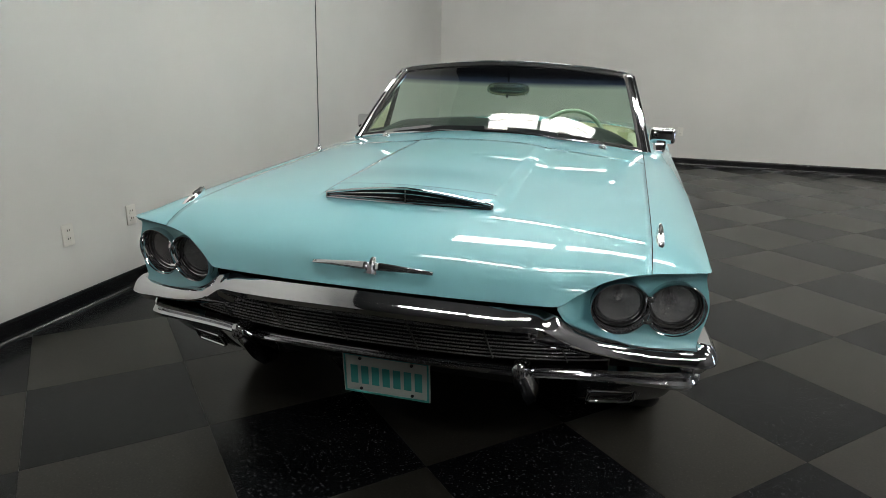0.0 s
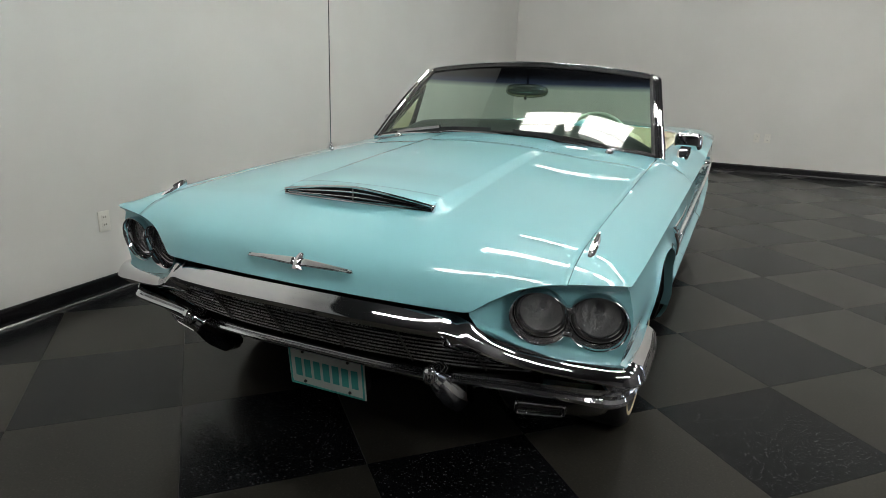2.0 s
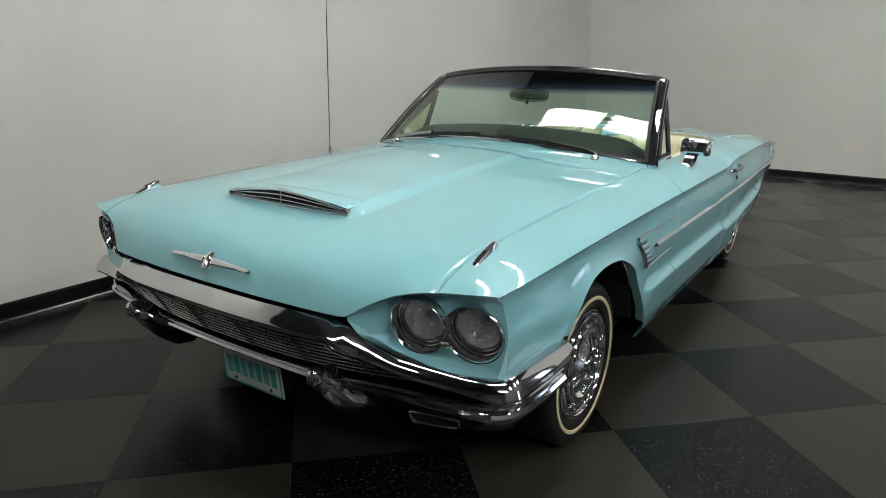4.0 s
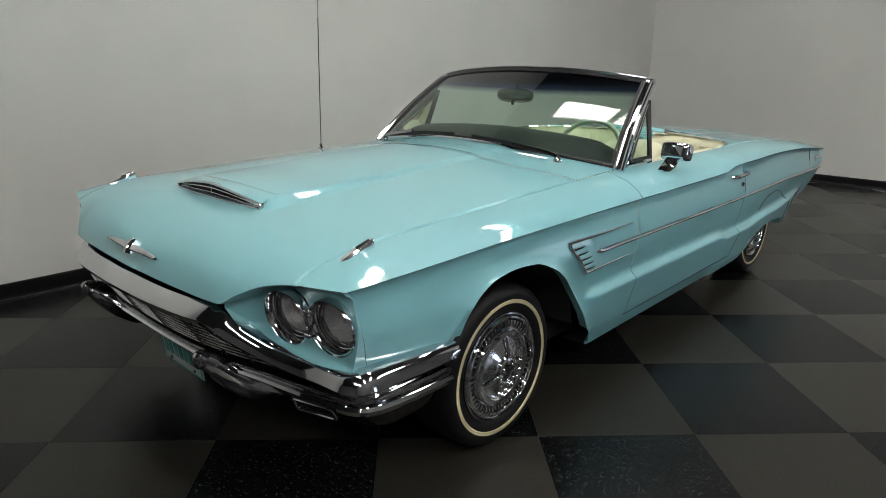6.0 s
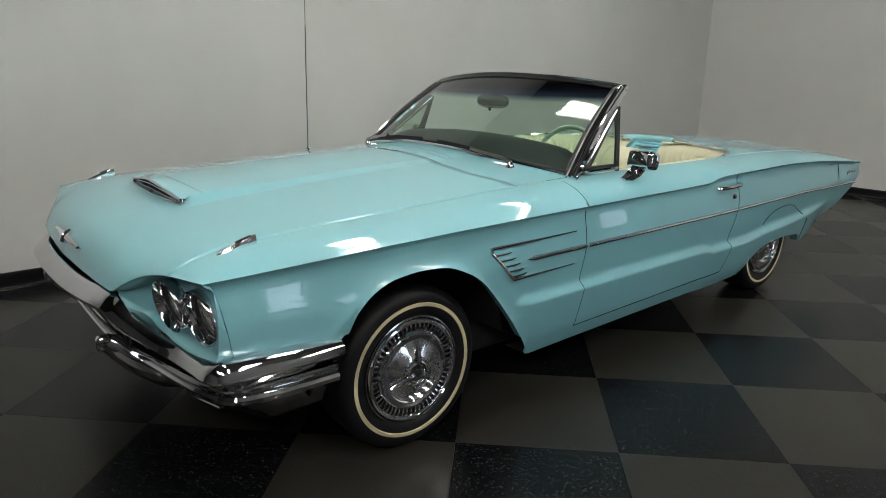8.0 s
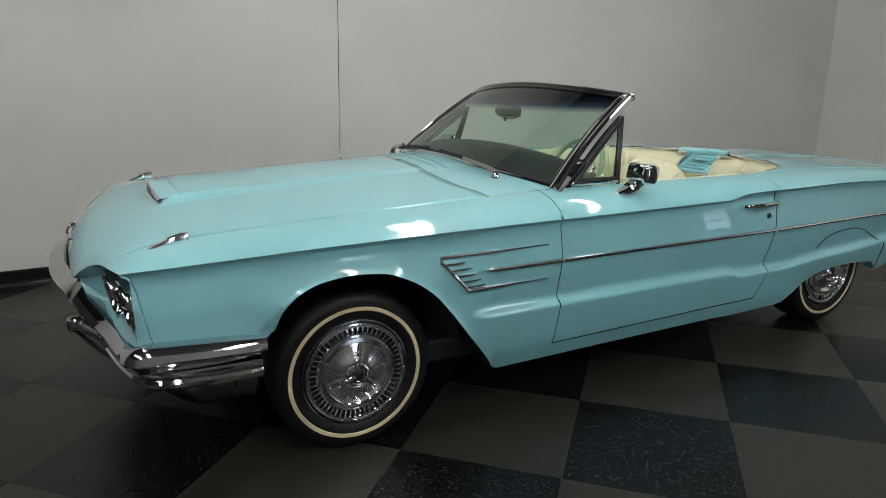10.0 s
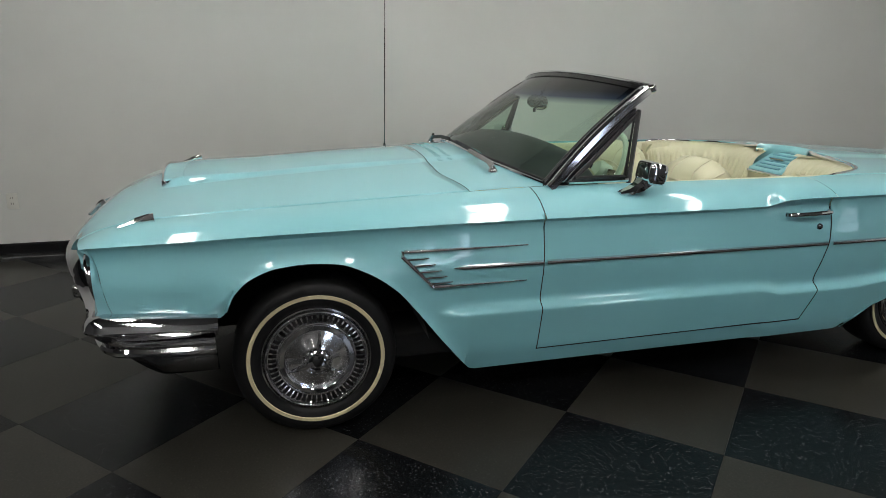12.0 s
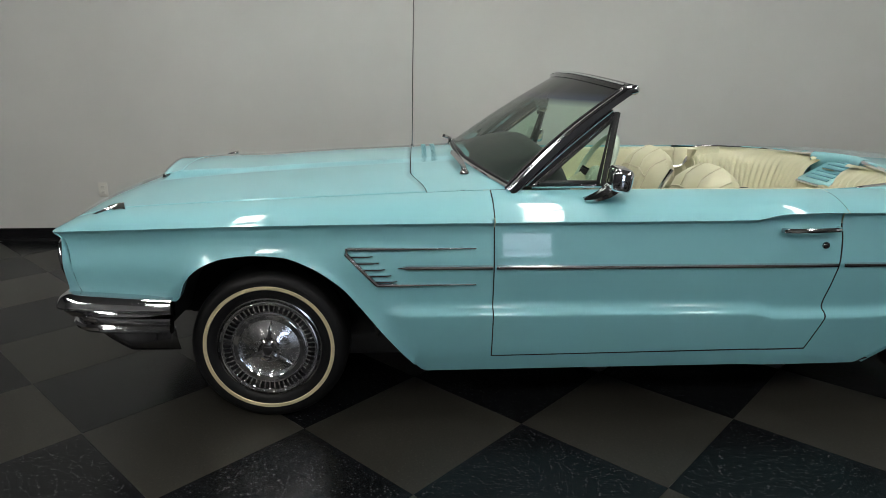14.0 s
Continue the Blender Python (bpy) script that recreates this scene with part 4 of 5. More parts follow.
def wing(sg):
    rows = []
    for i in range(13):
        t = i / 12
        x = 0.010 + 0.178 * t
        y = EMBLEM_Y + 0.006 * t
        z = EMBLEM_Z + top_z(x, 1.32) - top_z(0, 1.32)
        half = 0.011 * (1 - 0.78 * t) + 0.001
        rows.append([(sg * x, y + o * 0.8, z + o * 0.7 + h) for o, h in ((-half, 0.0), (-half * 0.9, 0.005), (0.0, 0.010 - 0.005 * t), (half * 0.9, 0.004), (half, 0.0))])
    return Shape().grid(rows)


EMBLEM_RUN = [(0, EMBLEM_Y + 0.022, EMBLEM_Z + 0.020), (0, EMBLEM_Y + 0.012, EMBLEM_Z + 0.012), (0, EMBLEM_Y + 0.002, EMBLEM_Z), (0, EMBLEM_Y - 0.005, EMBLEM_Z - 0.012), (0, EMBLEM_Y - 0.009, EMBLEM_Z - 0.021)]


def emblem_body(t):
    """Wedge that widens towards the foot, with a keel down its middle."""
    w, h = lin(t, [(0, 0.008), (0.25, 0.011), (0.5, 0.014), (1, 0.021)]), lin(t, [(0, 0.005), (0.4, 0.013), (1, 0.010)])
    return [(-w, -0.012), (-w, 0.0), (-w * 0.35, h), (w * 0.35, h), (w, 0.0), (w, -0.012)]


emblem = part("hood_emblem", Shape().sweep(EMBLEM_RUN, emblem_body), M_STEEL, car, "chrome winged hood emblem", smooth=20)
for sg in (1, -1):
    part("wing", wing(sg), M_STEEL, emblem, smooth=20, solid=0.012)

# fender-top ornaments
for sg in (1, -1):
    o = Shape()
    zb = top_z(0.815, 1.60)
    o.sweep([(sg * 0.815, 1.515, zb - 0.022), (sg * 0.815, 1.545, zb - 0.009), (sg * 0.815, 1.585, zb + 0.004), (sg * 0.815, 1.63, zb + 0.017), (sg * 0.815, 1.650, zb + 0.019)],
            lambda t: [(a * (0.35 + 1.0 * math.sin(math.pi * min(t * 0.8 + 0.12, 1))), b * (0.4 + t)) for a, b in ((-0.007, -0.012), (0.007, -0.012), (0.0095, 0.0), (0.0055, 0.010), (-0.0055, 0.010), (-0.0095, 0.0))])
    orn = part("fender_ornament", o, M_STEEL, car, "small chrome arrow ornament on the fender")
    part("ornament_insert", Shape().box((sg * 0.815, 1.61, zb + 0.0235), (0.006, 0.050, 0.004), (16, 0, 0)), M_GASKET, orn, smooth=0)
part("antenna_base", Shape().lathe([(0, 0.020), (0.004, 0.020), (0.012, 0.012), (0.03, 0.008), (0.034, 0.0)], (-0.871, 2.735, top_z(-0.871, 2.735)), "z", 20), M_CHROME, car)
part("antenna", Shape().tube([(-0.871, 2.735, 0.89), (-0.874, 2.745, 1.35), (-0.876, 2.752, 1.60)], 0.0032, 8).tube([(-0.876, 2.752, 1.58), (-0.88, 2.765, 2.25)], 0.0022, 6), M_CHROME_DULL, car, "tall thin chrome radio antenna")

# ---- windshield ----
NS = [-1 + 2 * k / 48 for k in range(49)]


def glass_point(s, v):
    a, b = ws_base(s), ws_top(s)
    p = a.lerp(b, v)
    out = (0.010 + 0.008 * s**4) * math.sin(math.pi * v)
    return p + Vector((0, -0.8 * out, 0.6 * out))




def pillar(sg):
    pil = [glass_point(sg, v) for v in [k / 16 for k in range(17)]]
    pil = [pil[0] + Vector((sg * 0.006, -0.02, -0.016))] + pil
    return Shape().sweep([p + Vector((sg * 0.016, 0.010, 0.0)) for p in pil], lambda t: [(-0.024, -0.014), (-0.024, 0.006), (-0.020, 0.014), (-0.010, 0.017), (-0.003, 0.010), (0.002, 0.010), (0.007, 0.016), (0.014, 0.016), (0.018, 0.008), (0.025, 0.006), (0.026, -0.018)], True)


windshield = part("windshield_frame", Shape().tube([ws_base(s) + Vector((0, -0.004, -0.006)) for s in NS], 0.008, 8), M_CHROME, car, "bright chrome windshield frame")
for sg in (1, -1):
    part("pillar", pillar(sg), M_CHROME, windshield, smooth=24)
    part("header_cap", Shape().soft(tuple(ws_top(sg) + Vector((sg * 0.010, 0.020, -0.002))), (0.048, 0.078, 0.040), 0.017, (10, 0, 0), 4), M_CHROME, windshield)
head = Shape().sweep([ws_top(s) + Vector((0.0, 0.022, 0.006)) for s in NS], [(-0.028, -0.014), (-0.032, 0.004), (-0.020, 0.016), (0.006, 0.016), (0.022, 0.008), (0.028, -0.008), (0.024, -0.018)])
part("header", head, M_HEADER, windshield, "dark windshield header with chrome edge", smooth=30)
part("header_trim", Shape().tube([ws_top(s) + Vector((0.0, 0.002, 0.020)) for s in NS], 0.005, 8), M_STEEL, windshield)
part("gasket", Shape().tube([ws_base(s) + Vector((0, 0.006, 0.004)) for s in NS], 0.007, 8), M_GASKET, windshield)
for sg in (1, -1):
    part("pillar_gasket", Shape().tube([glass_point(sg * 0.985, k / 12) for k in range(13)], 0.009, 8), M_GASKET, windshield)
glass = part("windshield_glass", Shape().grid([[glass_point(s, v) for v in [k / 24 for k in range(25)]] for s in NS]), M_GLASS, windshield, "green-tinted glass with a dark blue top band", smooth=60)
glass.visible_shadow = False

# inside mirror


def oval_back(c):
    """Domed oval shell, longer than high."""
    s = Shape()
    rows = []
    for r, o in ((0.0, -0.030), (0.35, -0.029), (0.65, -0.024), (0.85, -0.016), (0.96, -0.006), (1.0, 0.004), (0.97, 0.010), (0.90, 0.011), (0.0, 0.009)):
        row = []
        for k in range(40):
            a = 2 * math.pi * k / 40
            ca, sa = math.cos(a), math.sin(a)
            row.append((c[0] + 0.120 * r * math.copysign(abs(ca) ** 0.75, ca), c[1] + o, c[2] + 0.034 * r * math.copysign(abs(sa) ** 0.75, sa)))
        rows.append(row)
    return s.grid(rows, close=True)


im = part("rear_view_mirror", oval_back((0.015, 3.39, 1.202)), M_MIRROR_BACK, car, "inside rear-view mirror hung behind the glass")
part("mirror_stem", Shape().tube([(0.015, 3.40, 1.215), (0.010, 3.42, 1.255), (0.0, 3.47, 1.315)], 0.008, 10), M_CHROME, im)
part("mirror_rim", Shape().tube([(0.015 + 0.120 * math.copysign(abs(math.cos(a)) ** 0.75, math.cos(a)), 3.394, 1.202 + 0.034 * math.copysign(abs(math.sin(a)) ** 0.75, math.sin(a))) for a in [2 * math.pi * k / 40 + 0.01 for k in range(41)]], 0.004, 6), M_STEEL, im)
part("mirror_knob", Shape().soft((0.015, 3.375, 1.162), (0.014, 0.014, 0.02), 0.005), M_GASKET, im)

# wipers
for px, tip, mid in ((0.585, (0.10, 2.925), (0.36, 2.925)), (-0.575, (-0.02, 2.925), (-0.30, 2.915))):
    py = 2.965
    pz = top_z(px, py)
    pv = Shape().lathe([(0, 0.020), (0.006, 0.020), (0.016, 0.014), (0.024, 0.008), (0.026, 0.0)], (px, py, pz), "z", 20)
    wip = part("wiper", pv, M_CHROME, car, "chrome windshield wiper resting on the cowl")
    mz = top_z(*mid) + 0.040
    part("arm", Shape().sweep([(px, py, pz + 0.020), (px * 0.8 + mid[0] * 0.2, py - 0.005, pz + 0.036), (mid[0], mid[1], mz)], lambda t: [(-0.012 + 0.004 * t, -0.004), (0.012 - 0.004 * t, -0.004), (0.008 - 0.003 * t, 0.010), (-0.008 + 0.003 * t, 0.010)]), M_CHROME_DULL, wip)
    sgn = 1 if px > 0 else -1
    b0 = Vector((mid[0] + sgn * 0.14, mid[1] + 0.035, top_z(mid[0] + sgn * 0.14, mid[1] + 0.03) + 0.03))
    b1 = Vector((tip[0], tip[1] + 0.01, top_z(*tip) + 0.03))
    part("blade", Shape().sweep([b0, b0.lerp(b1, 0.5) + Vector((0, -0.004, 0.008)), b1], [(-0.004, -0.010), (0.004, -0.010), (0.003, 0.008), (-0.003, 0.008)]), M_GASKET, wip)

# vent windows and door mirror
for sg, dob in ((1, doors[0]), (-1, doors[1])):
    A, B, C = Vector((sg * 0.800, 3.215, 0.925)), Vector((sg * 0.782, 3.492, 0.922)), Vector((sg * 0.714, 3.552, 1.192))
    fr = Shape()
    fr.tube([A, A.lerp(C, 0.5), C], 0.008, 8)
    fr.tube([A, B], 0.010, 8)
    vw = part("vent_window", fr, M_CHROME, car, "triangular vent window in a chrome frame")
    channel = []
    for k in range(13):
        pt = glass_point(sg, 0.04 + 0.80 * k / 12) + Vector((sg * 0.016, 0.016, -0.006))
        channel.append([pt, pt.lerp(A.lerp(C, k / 12), 0.5) + Vector((sg * 0.006, 0, 0)), A.lerp(C, k / 12)])
    part("channel", Shape().grid(channel), M_GASKET, vw, solid=0.006)
    part("channel_bead", Shape().tube([row[1] + Vector((sg * 0.004, 0, 0)) for row in channel], 0.005, 8), M_CHROME, vw)
    part("post", Shape().sweep([B + Vector((0, 0.006, -0.03)), C + Vector((0, 0.008, 0.01))], [(-0.008, -0.011), (0.008, -0.011), (0.008, 0.011), (-0.008, 0.011)]), M_GASKET, vw)
    part("seal", Shape().tube([A + Vector((0, 0.03, 0.014)), B + Vector((0, -0.012, 0.014)), C + Vector((0, -0.012, -0.02)), A + Vector((0, 0.03, 0.014))], 0.010, 8), M_GASKET, vw)
    pane = part("pane", Shape().grid([[A, A.lerp(C, 0.5), C], [B, B.lerp(C, 0.5), C + Vector((0, 0.002, 0))]]), M_SIDEGLASS, vw, smooth=0)
    pane.visible_shadow = False
    if sg > 0:
        hs = Shape().soft((0.900, 3.528, 0.968), (0.142, 0.080, 0.088), 0.022, (-10, 0, -6))
        mir = part("door_mirror", hs, M_CHROME, car, "chrome door mirror on a swept foot")
        part("foot", Shape().sweep([(0.884, 3.40, top_z(0.884, 3.40) + 0.002), (0.885, 3.44, top_z(0.885, 3.44) + 0.010), (0.888, 3.485, 0.915), (0.890, 3.515, 0.940)], lambda t: [(a * (0.5 + 1.6 * math.sin(math.pi * min(0.15 + 0.6 * t, 1))), b * (0.5 + 1.6 * t)) for a, b in ((-0.014, -0.012), (0.014, -0.012), (0.016, 0.0), (0.010, 0.012), (-0.010, 0.012), (-0.016, 0.0))]), M_CHROME, mir)
    else:
        hs = Shape().soft((-0.900, 3.528, 0.968), (0.142, 0.080, 0.088), 0.022, (-10, 0, 6))
        mir = part("door_mirror", hs, M_CHROME, car, "chrome door mirror on a swept foot")
        part("foot", flipped(Shape().sweep([(0.884, 3.40, top_z(0.884, 3.40) + 0.002), (0.885, 3.44, top_z(0.885, 3.44) + 0.010), (0.888, 3.485, 0.915), (0.890, 3.515, 0.940)], lambda t: [(a * (0.5 + 1.6 * math.sin(math.pi * min(0.15 + 0.6 * t, 1))), b * (0.5 + 1.6 * t)) for a, b in ((-0.014, -0.012), (0.014, -0.012), (0.016, 0.0), (0.010, 0.012), (-0.010, 0.012), (-0.016, 0.0))])), M_CHROME, mir)
    # door handle with push button and lock
    hd = Shape()
    hd.tube(smooth_path([(sg * 0.966, 4.145, 0.778), (sg * 0.990, 4.165, 0.780), (sg * 0.998, 4.25, 0.782), (sg * 0.990, 4.345, 0.783), (sg * 0.966, 4.36, 0.783)], 24), 0.010, 10)
    hnd = part("handle", hd, M_CHROME, dob, "chrome pull handle")
    part("lock", Shape().lathe([(0.0, 0.014), (0.006, 0.013), (0.010, 0.009), (0.011, 0.0)], (sg * 0.975, 4.315, 0.720), "x", 18), M_GUARD, dob)

# side trim and fender badge
TRIM_Z = [(2.69, 0.650), (3.05, 0.648), (4.38, 0.641), (5.25, 0.640), (6.33, 0.600)]


def trim_run(y0, y1, zf, h=0.009, taper=False, n=40):
    out = []
    for i in range(n + 1):
        y = y0 + (y1 - y0) * i / n
        z = zf(y)
        x = side_x(y, z)
        k = min(1.0, 0.15 + i / 5) if taper else 1.0
        out.append([(x - 0.001, y, z + h * k), (x + 0.008 * k, y, z + h * 0.55 * k), (x + 0.010 * k, y, z), (x + 0.007 * k, y, z - h * 0.6 * k), (x - 0.001, y, z - h * k)])
    return Shape().grid(out)


tz = lambda y: lin(y, TRIM_Z)
for sg in (1, -1):
    pick = (lambda s: s) if sg > 0 else flipped
    part("side_trim", pick(trim_run(2.69, 3.048, tz, 0.010, True)), M_STEEL, car)
    part("side_trim", pick(trim_run(3.062, 4.372, tz, 0.010)), M_STEEL, doors[0 if sg > 0 else 1])
    part("side_trim", pick(trim_run(4.394, 6.33, tz, 0.010)), M_STEEL, car)
    bd = Shape()

    def onside(y, z, o=0.006):
        return Vector((side_x(y, z) + o, y, z))
    bd.tube([onside(2.505, 0.723), onside(2.74, 0.7225), onside(2.985, 0.722, 0.003)], lambda t: 0.0075 - 0.005 * t, 8)
    bd.tube([onside(2.503, 0.724), onside(2.498, 0.705), onside(2.555, 0.645), onside(2.612, 0.582)], lambda t: 0.008, 8)
    bd.tube([onside(2.612, 0.582), onside(2.78, 0.581), onside(2.985, 0.580, 0.003)], lambda t: 0.007 - 0.0045 * t, 8)
    badge = part("fender_badge", pick(bd), M_STEEL, car, "chrome arrow-shaped fender trim with short fins")
    for k in range(5):
        y0, z0 = 2.515 + 0.0225 * k, 0.694 - 0.0245 * k
        part("fin", pick(Shape().sweep([onside(y0, z0, 0.002), onside(y0 + 0.06, z0, 0.005), onside(y0 + 0.082, z0, 0.001)], lambda t: [(-0.004, -0.006 * (1.1 - t)), (0.005, -0.004 * (1.1 - t)), (0.006, 0.003), (-0.004, 0.004)])), M_CHROME, badge)
    # skirt seam, fuel-door seam and name script on the quarter
    sk = [onside(y, z, 0.0006) for y, z in ((4.78, 0.490), (4.80, 0.515), (4.84, 0.545), (4.895, 0.566), (4.98, 0.577), (5.085, 0.578), (5.19, 0.558), (5.268, 0.525), (5.34, 0.485), (5.40, 0.452), (5.405, 0.38), (5.41, 0.30))]
    part("skirt_seam", pick(Shape().tube(smooth_path(sk, 50), 0.003, 6)), M_GASKET, car)
    fd = [onside(y, z, 0.0004) for y, z in ((5.72, 0.775), (5.90, 0.768), (5.915, 0.70), (5.915, 0.655))]
    part("panel_seam", pick(Shape().tube(fd, 0.002, 6)), M_GASKET, car)
    scr = Shape()
    for k in range(9):
        y = 6.10 + 0.021 * k
        scr.soft(tuple(onside(y, 0.690 + 0.004 * (k % 2), 0.002)), (0.006, 0.016, 0.022 + (0.014 if k == 0 else 0)), 0.002)
    part("name_script", pick(scr), M_CHROME, car, "chrome script bars")

# ---- wheels ----


def wheel_shapes():
    """Wheel centred on its hub, outer face towards +x."""
    R = 0.309
    ty = Shape().lathe([(-0.19, 0.19), (-0.205, 0.24), (-0.20, 0.295), (-0.175, 0.306), (-0.15, R), (-0.045, R), (-0.02, 0.304), (-0.002, 0.287), (0.002, 0.270), (0.003, 0.255), (0.0, 0.225), (-0.012, 0.205), (-0.03, 0.20)], axis="x", n=72)
    ww = Shape().lathe([(0.0005, 0.258), (0.0045, 0.256), (0.0048, 0.244), (0.0010, 0.241)], axis="x", n=96)
    rim = Shape().lathe([(-0.02, 0.208), (-0.006, 0.206), (-0.004, 0.200), (-0.02, 0.195), (-0.03, 0.10), (-0.03, 0.0)], axis="x", n=64)
    cap = Shape().lathe([(-0.014, 0.197), (-0.004, 0.1965), (0.002, 0.193), (0.003, 0.189), (-0.001, 0.186), (-0.004, 0.185), (0.000, 0.182), (0.000, 0.179), (-0.004, 0.1775), (-0.018, 0.1765), (-0.018, 0.153), (-0.006, 0.152), (-0.004, 0.1505), (0.001, 0.147), (0.002, 0.143), (-0.002, 0.141), (-0.002, 0.139), (0.003, 0.137), (0.0045, 0.122), (0.002, 0.119), (-0.007, 0.1175), (-0.012, 0.115), (-0.008, 0.095), (0.002, 0.070), (0.009, 0.054), (0.011, 0.052), (0.012, 0.049), (0.022, 0.044), (0.026, 0.038), (0.025, 0.032), (0.016, 0.029), (0.008, 0.0)], axis="x", n=96)
    dish = Shape().lathe([(-0.009, 0.1165), (-0.0065, 0.108), (-0.004, 0.095), (0.001, 0.083), (0.006, 0.070), (0.013, 0.058), (0.014, 0.054), (0.011, 0.052)], axis="x", n=96)
    well = Shape().lathe([(-0.0165, 0.1525), (-0.0165, 0.177)], axis="x", n=72)
    t = 0.0042
    fins = Shape().grid([[(-0.017, r, -w), (x, r, -w * 0.75), (x, r, w * 0.75), (-0.017, r, w)] for r, w, x in ((0.1515, t * 0.85, -0.006), (0.165, t, -0.0025), (0.178, t * 1.1, -0.004))])
    spin = Shape()
    for k in range(3):
        a = 2 * math.pi * k / 3 + radians(82)
        ca, sa = math.cos(a), math.sin(a)

        def at(r, d, x):
            return (x, r * ca - d * sa, r * sa + d * ca)
        spin.grid([[at(r, -w, x - 0.010), at(r, -w * 0.9, x - 0.003), at(r, 0.0, x), at(r, w * 0.9, x - 0.003), at(r, w, x - 0.010)] for r, w, x in ((0.016, 0.016, 0.030), (0.032, 0.012, 0.031), (0.055, 0.0085, 0.026), (0.085, 0.0055, 0.016), (0.114, 0.0015, 0.007))])
    hub = Shape().lathe([(0.012, 0.026), (0.024, 0.022), (0.030, 0.014), (0.031, 0.0)], axis="x", n=24)
    return ty, ww, rim, cap, dish, well, fins, spin, hub


TY, WW, RIM, CAP, DISH, WELL, FINS, SPIN, HUBC = wheel_shapes()
Z0 = (0, 0, 0)


def piece_mesh(name, shape, material):
    me = bpy.data.meshes.new(name)
    me.from_pydata(shape.v, [], shape.f)
    me.materials.append(material)
    return me


FIN_MESH = piece_mesh("cover_fin", FINS, M_COVER)


def ring_piece(name, me, parent, turn):
    ob = new(name, me)
    ob.parent, ob.rotation_euler = parent, (turn, 0, 0)


def wheel(x, y, turn):
    w = part("wheel", RIM, M_CHROME_DULL, car, "steel wheel with slotted chrome cover and whitewall tyre", base=Z0)
    w.location = (x - ORIGIN[0], y - ORIGIN[1], HUB_Z)
    w.rotation_euler = (0, 0, radians(turn))
    part("tyre", TY, M_RUBBER, w, base=Z0, smooth=50)
    part("whitewall", WW, M_WHITEWALL, w, base=Z0)
    part("wheel_cover", CAP, M_COVER, w, base=Z0, smooth=24)
    part("cover_dish", DISH, M_BRUSHED, w, "circular-brushed dish of the wheel cover", base=Z0, smooth=40)
    part("slot_ring", WELL, M_BLACK, w, "dark slots between the fins", base=Z0)
    for k in range(54):
        ring_piece("cover_fin", FIN_MESH, w, 2 * math.pi * k / 54)
    part("spinner", SPIN, M_CHROME, w, base=Z0, smooth=20)
    part("cover_centre", HUBC, M_GASKET, w, base=Z0)


for sg in (1, -1):
    wheel(sg * 0.910, FRONT_AXLE, 0 if sg > 0 else 180)
    wheel(sg * 0.865, REAR_AXLE, 0 if sg > 0 else 180)

# ---- interior ----
tub = Shape().box((0, 4.05, 0.335), (1.56, 1.95, 0.02))
part("cabin_floor", tub, M_CARPET, car, smooth=0)
for sg in (1, -1):
    dp = Shape().soft((sg * 0.745, 3.78, 0.635), (0.06, 1.20, 0.53), 0.02)
    panel = part("door_panel", dp, M_CREAM, car, "cream vinyl inner door panel")
    part("arm_rest", Shape().soft((sg * 0.70, 3.85, 0.66), (0.09, 0.55, 0.07), 0.025), M_CREAM, panel)
    part("door_badge", Shape().lathe([(0, 0.030), (0.004, 0.028), (0.006, 0.020), (0.003, 0.018), (0.004, 0.0)], (sg * 0.714 - (0.004 if sg > 0 else 0), 4.30, 0.80), "x", 24), M_CHROME_DULL, panel)
    qp = Shape()
    qp.grid([[(sg * x, y, z) for z in (0.40, 0.60, 0.80, top_z(x, y) - 0.012)] for x, y in ((0.745, 4.38), (0.745, 4.55), (0.72, 4.66))])
    part("quarter_panel", qp, M_CREAM, car, solid=0.02)
    mold = [Vector((sg * (min(xx, 0.782)), yy + 0.004, top_z(min(xx, 0.79), yy) - 0.008)) for xx, yy in [(SEAM, 4.42), (0.77, 4.54), (0.68, 4.76), (0.55, 4.87), (0.35, 4.945), (0.20, 4.95)]]
    mold = [Vector((sg * 0.712, 4.36, 0.775)), Vector((sg * 0.712, 4.43, 0.79)), Vector((sg * 0.725, 4.48, 0.85))] + mold[1:]
    part("opening_moulding", Shape().tube(smooth_path(mold, 50), 0.011, 8), M_STEEL, car, "bright moulding round the rear seat opening")

dash = Shape()
dprof = [(2.98, 0.985), (3.06, 1.012), (3.16, 1.036), (3.25, 1.046), (3.32, 1.042), (3.35, 1.02), (3.35, 0.98), (3.28, 0.87)]
dash.grid([[(x, y + (0.09 if y < 3.2 else 0.03) * (abs(x) / 0.74) ** 2.2, z - 0.035 * (abs(x) / 0.60) ** 2 - 0.06 * max(0.0, (abs(x) - 0.56) / 0.18) ** 1.5) for x in [-0.74 + 1.48 * k / 30 for k in range(31)]] for y, z in dprof])
dash_ob = part("dashboard", dash, M_DASH, car, "dark padded dashboard top", smooth=50)
part("lower_dash", Shape().grid([[(x, y, z) for x in (-0.74, -0.3, 0.3, 0.74)] for y, z in ((3.29, 0.87), (3.26, 0.74), (3.20, 0.60))]), M_CREAM, dash_ob)
sw = (0.38, 3.56, 0.905)
tilt = pose(*sw, 62, 0, 0)


def tilted(s):
    s.v = [tuple(tilt @ Vector(p)) for p in s.v]
    return s


ring = Shape().lathe([(0.013 * math.sin(2 * math.pi * k / 12), 0.195 + 0.013 * math.cos(2 * math.pi * k / 12)) for k in range(13)], axis="z", n=56)
steer = part("steering_wheel", tilted(ring), M_WHEELRIM, car, "pale aqua-green steering wheel with spokes")
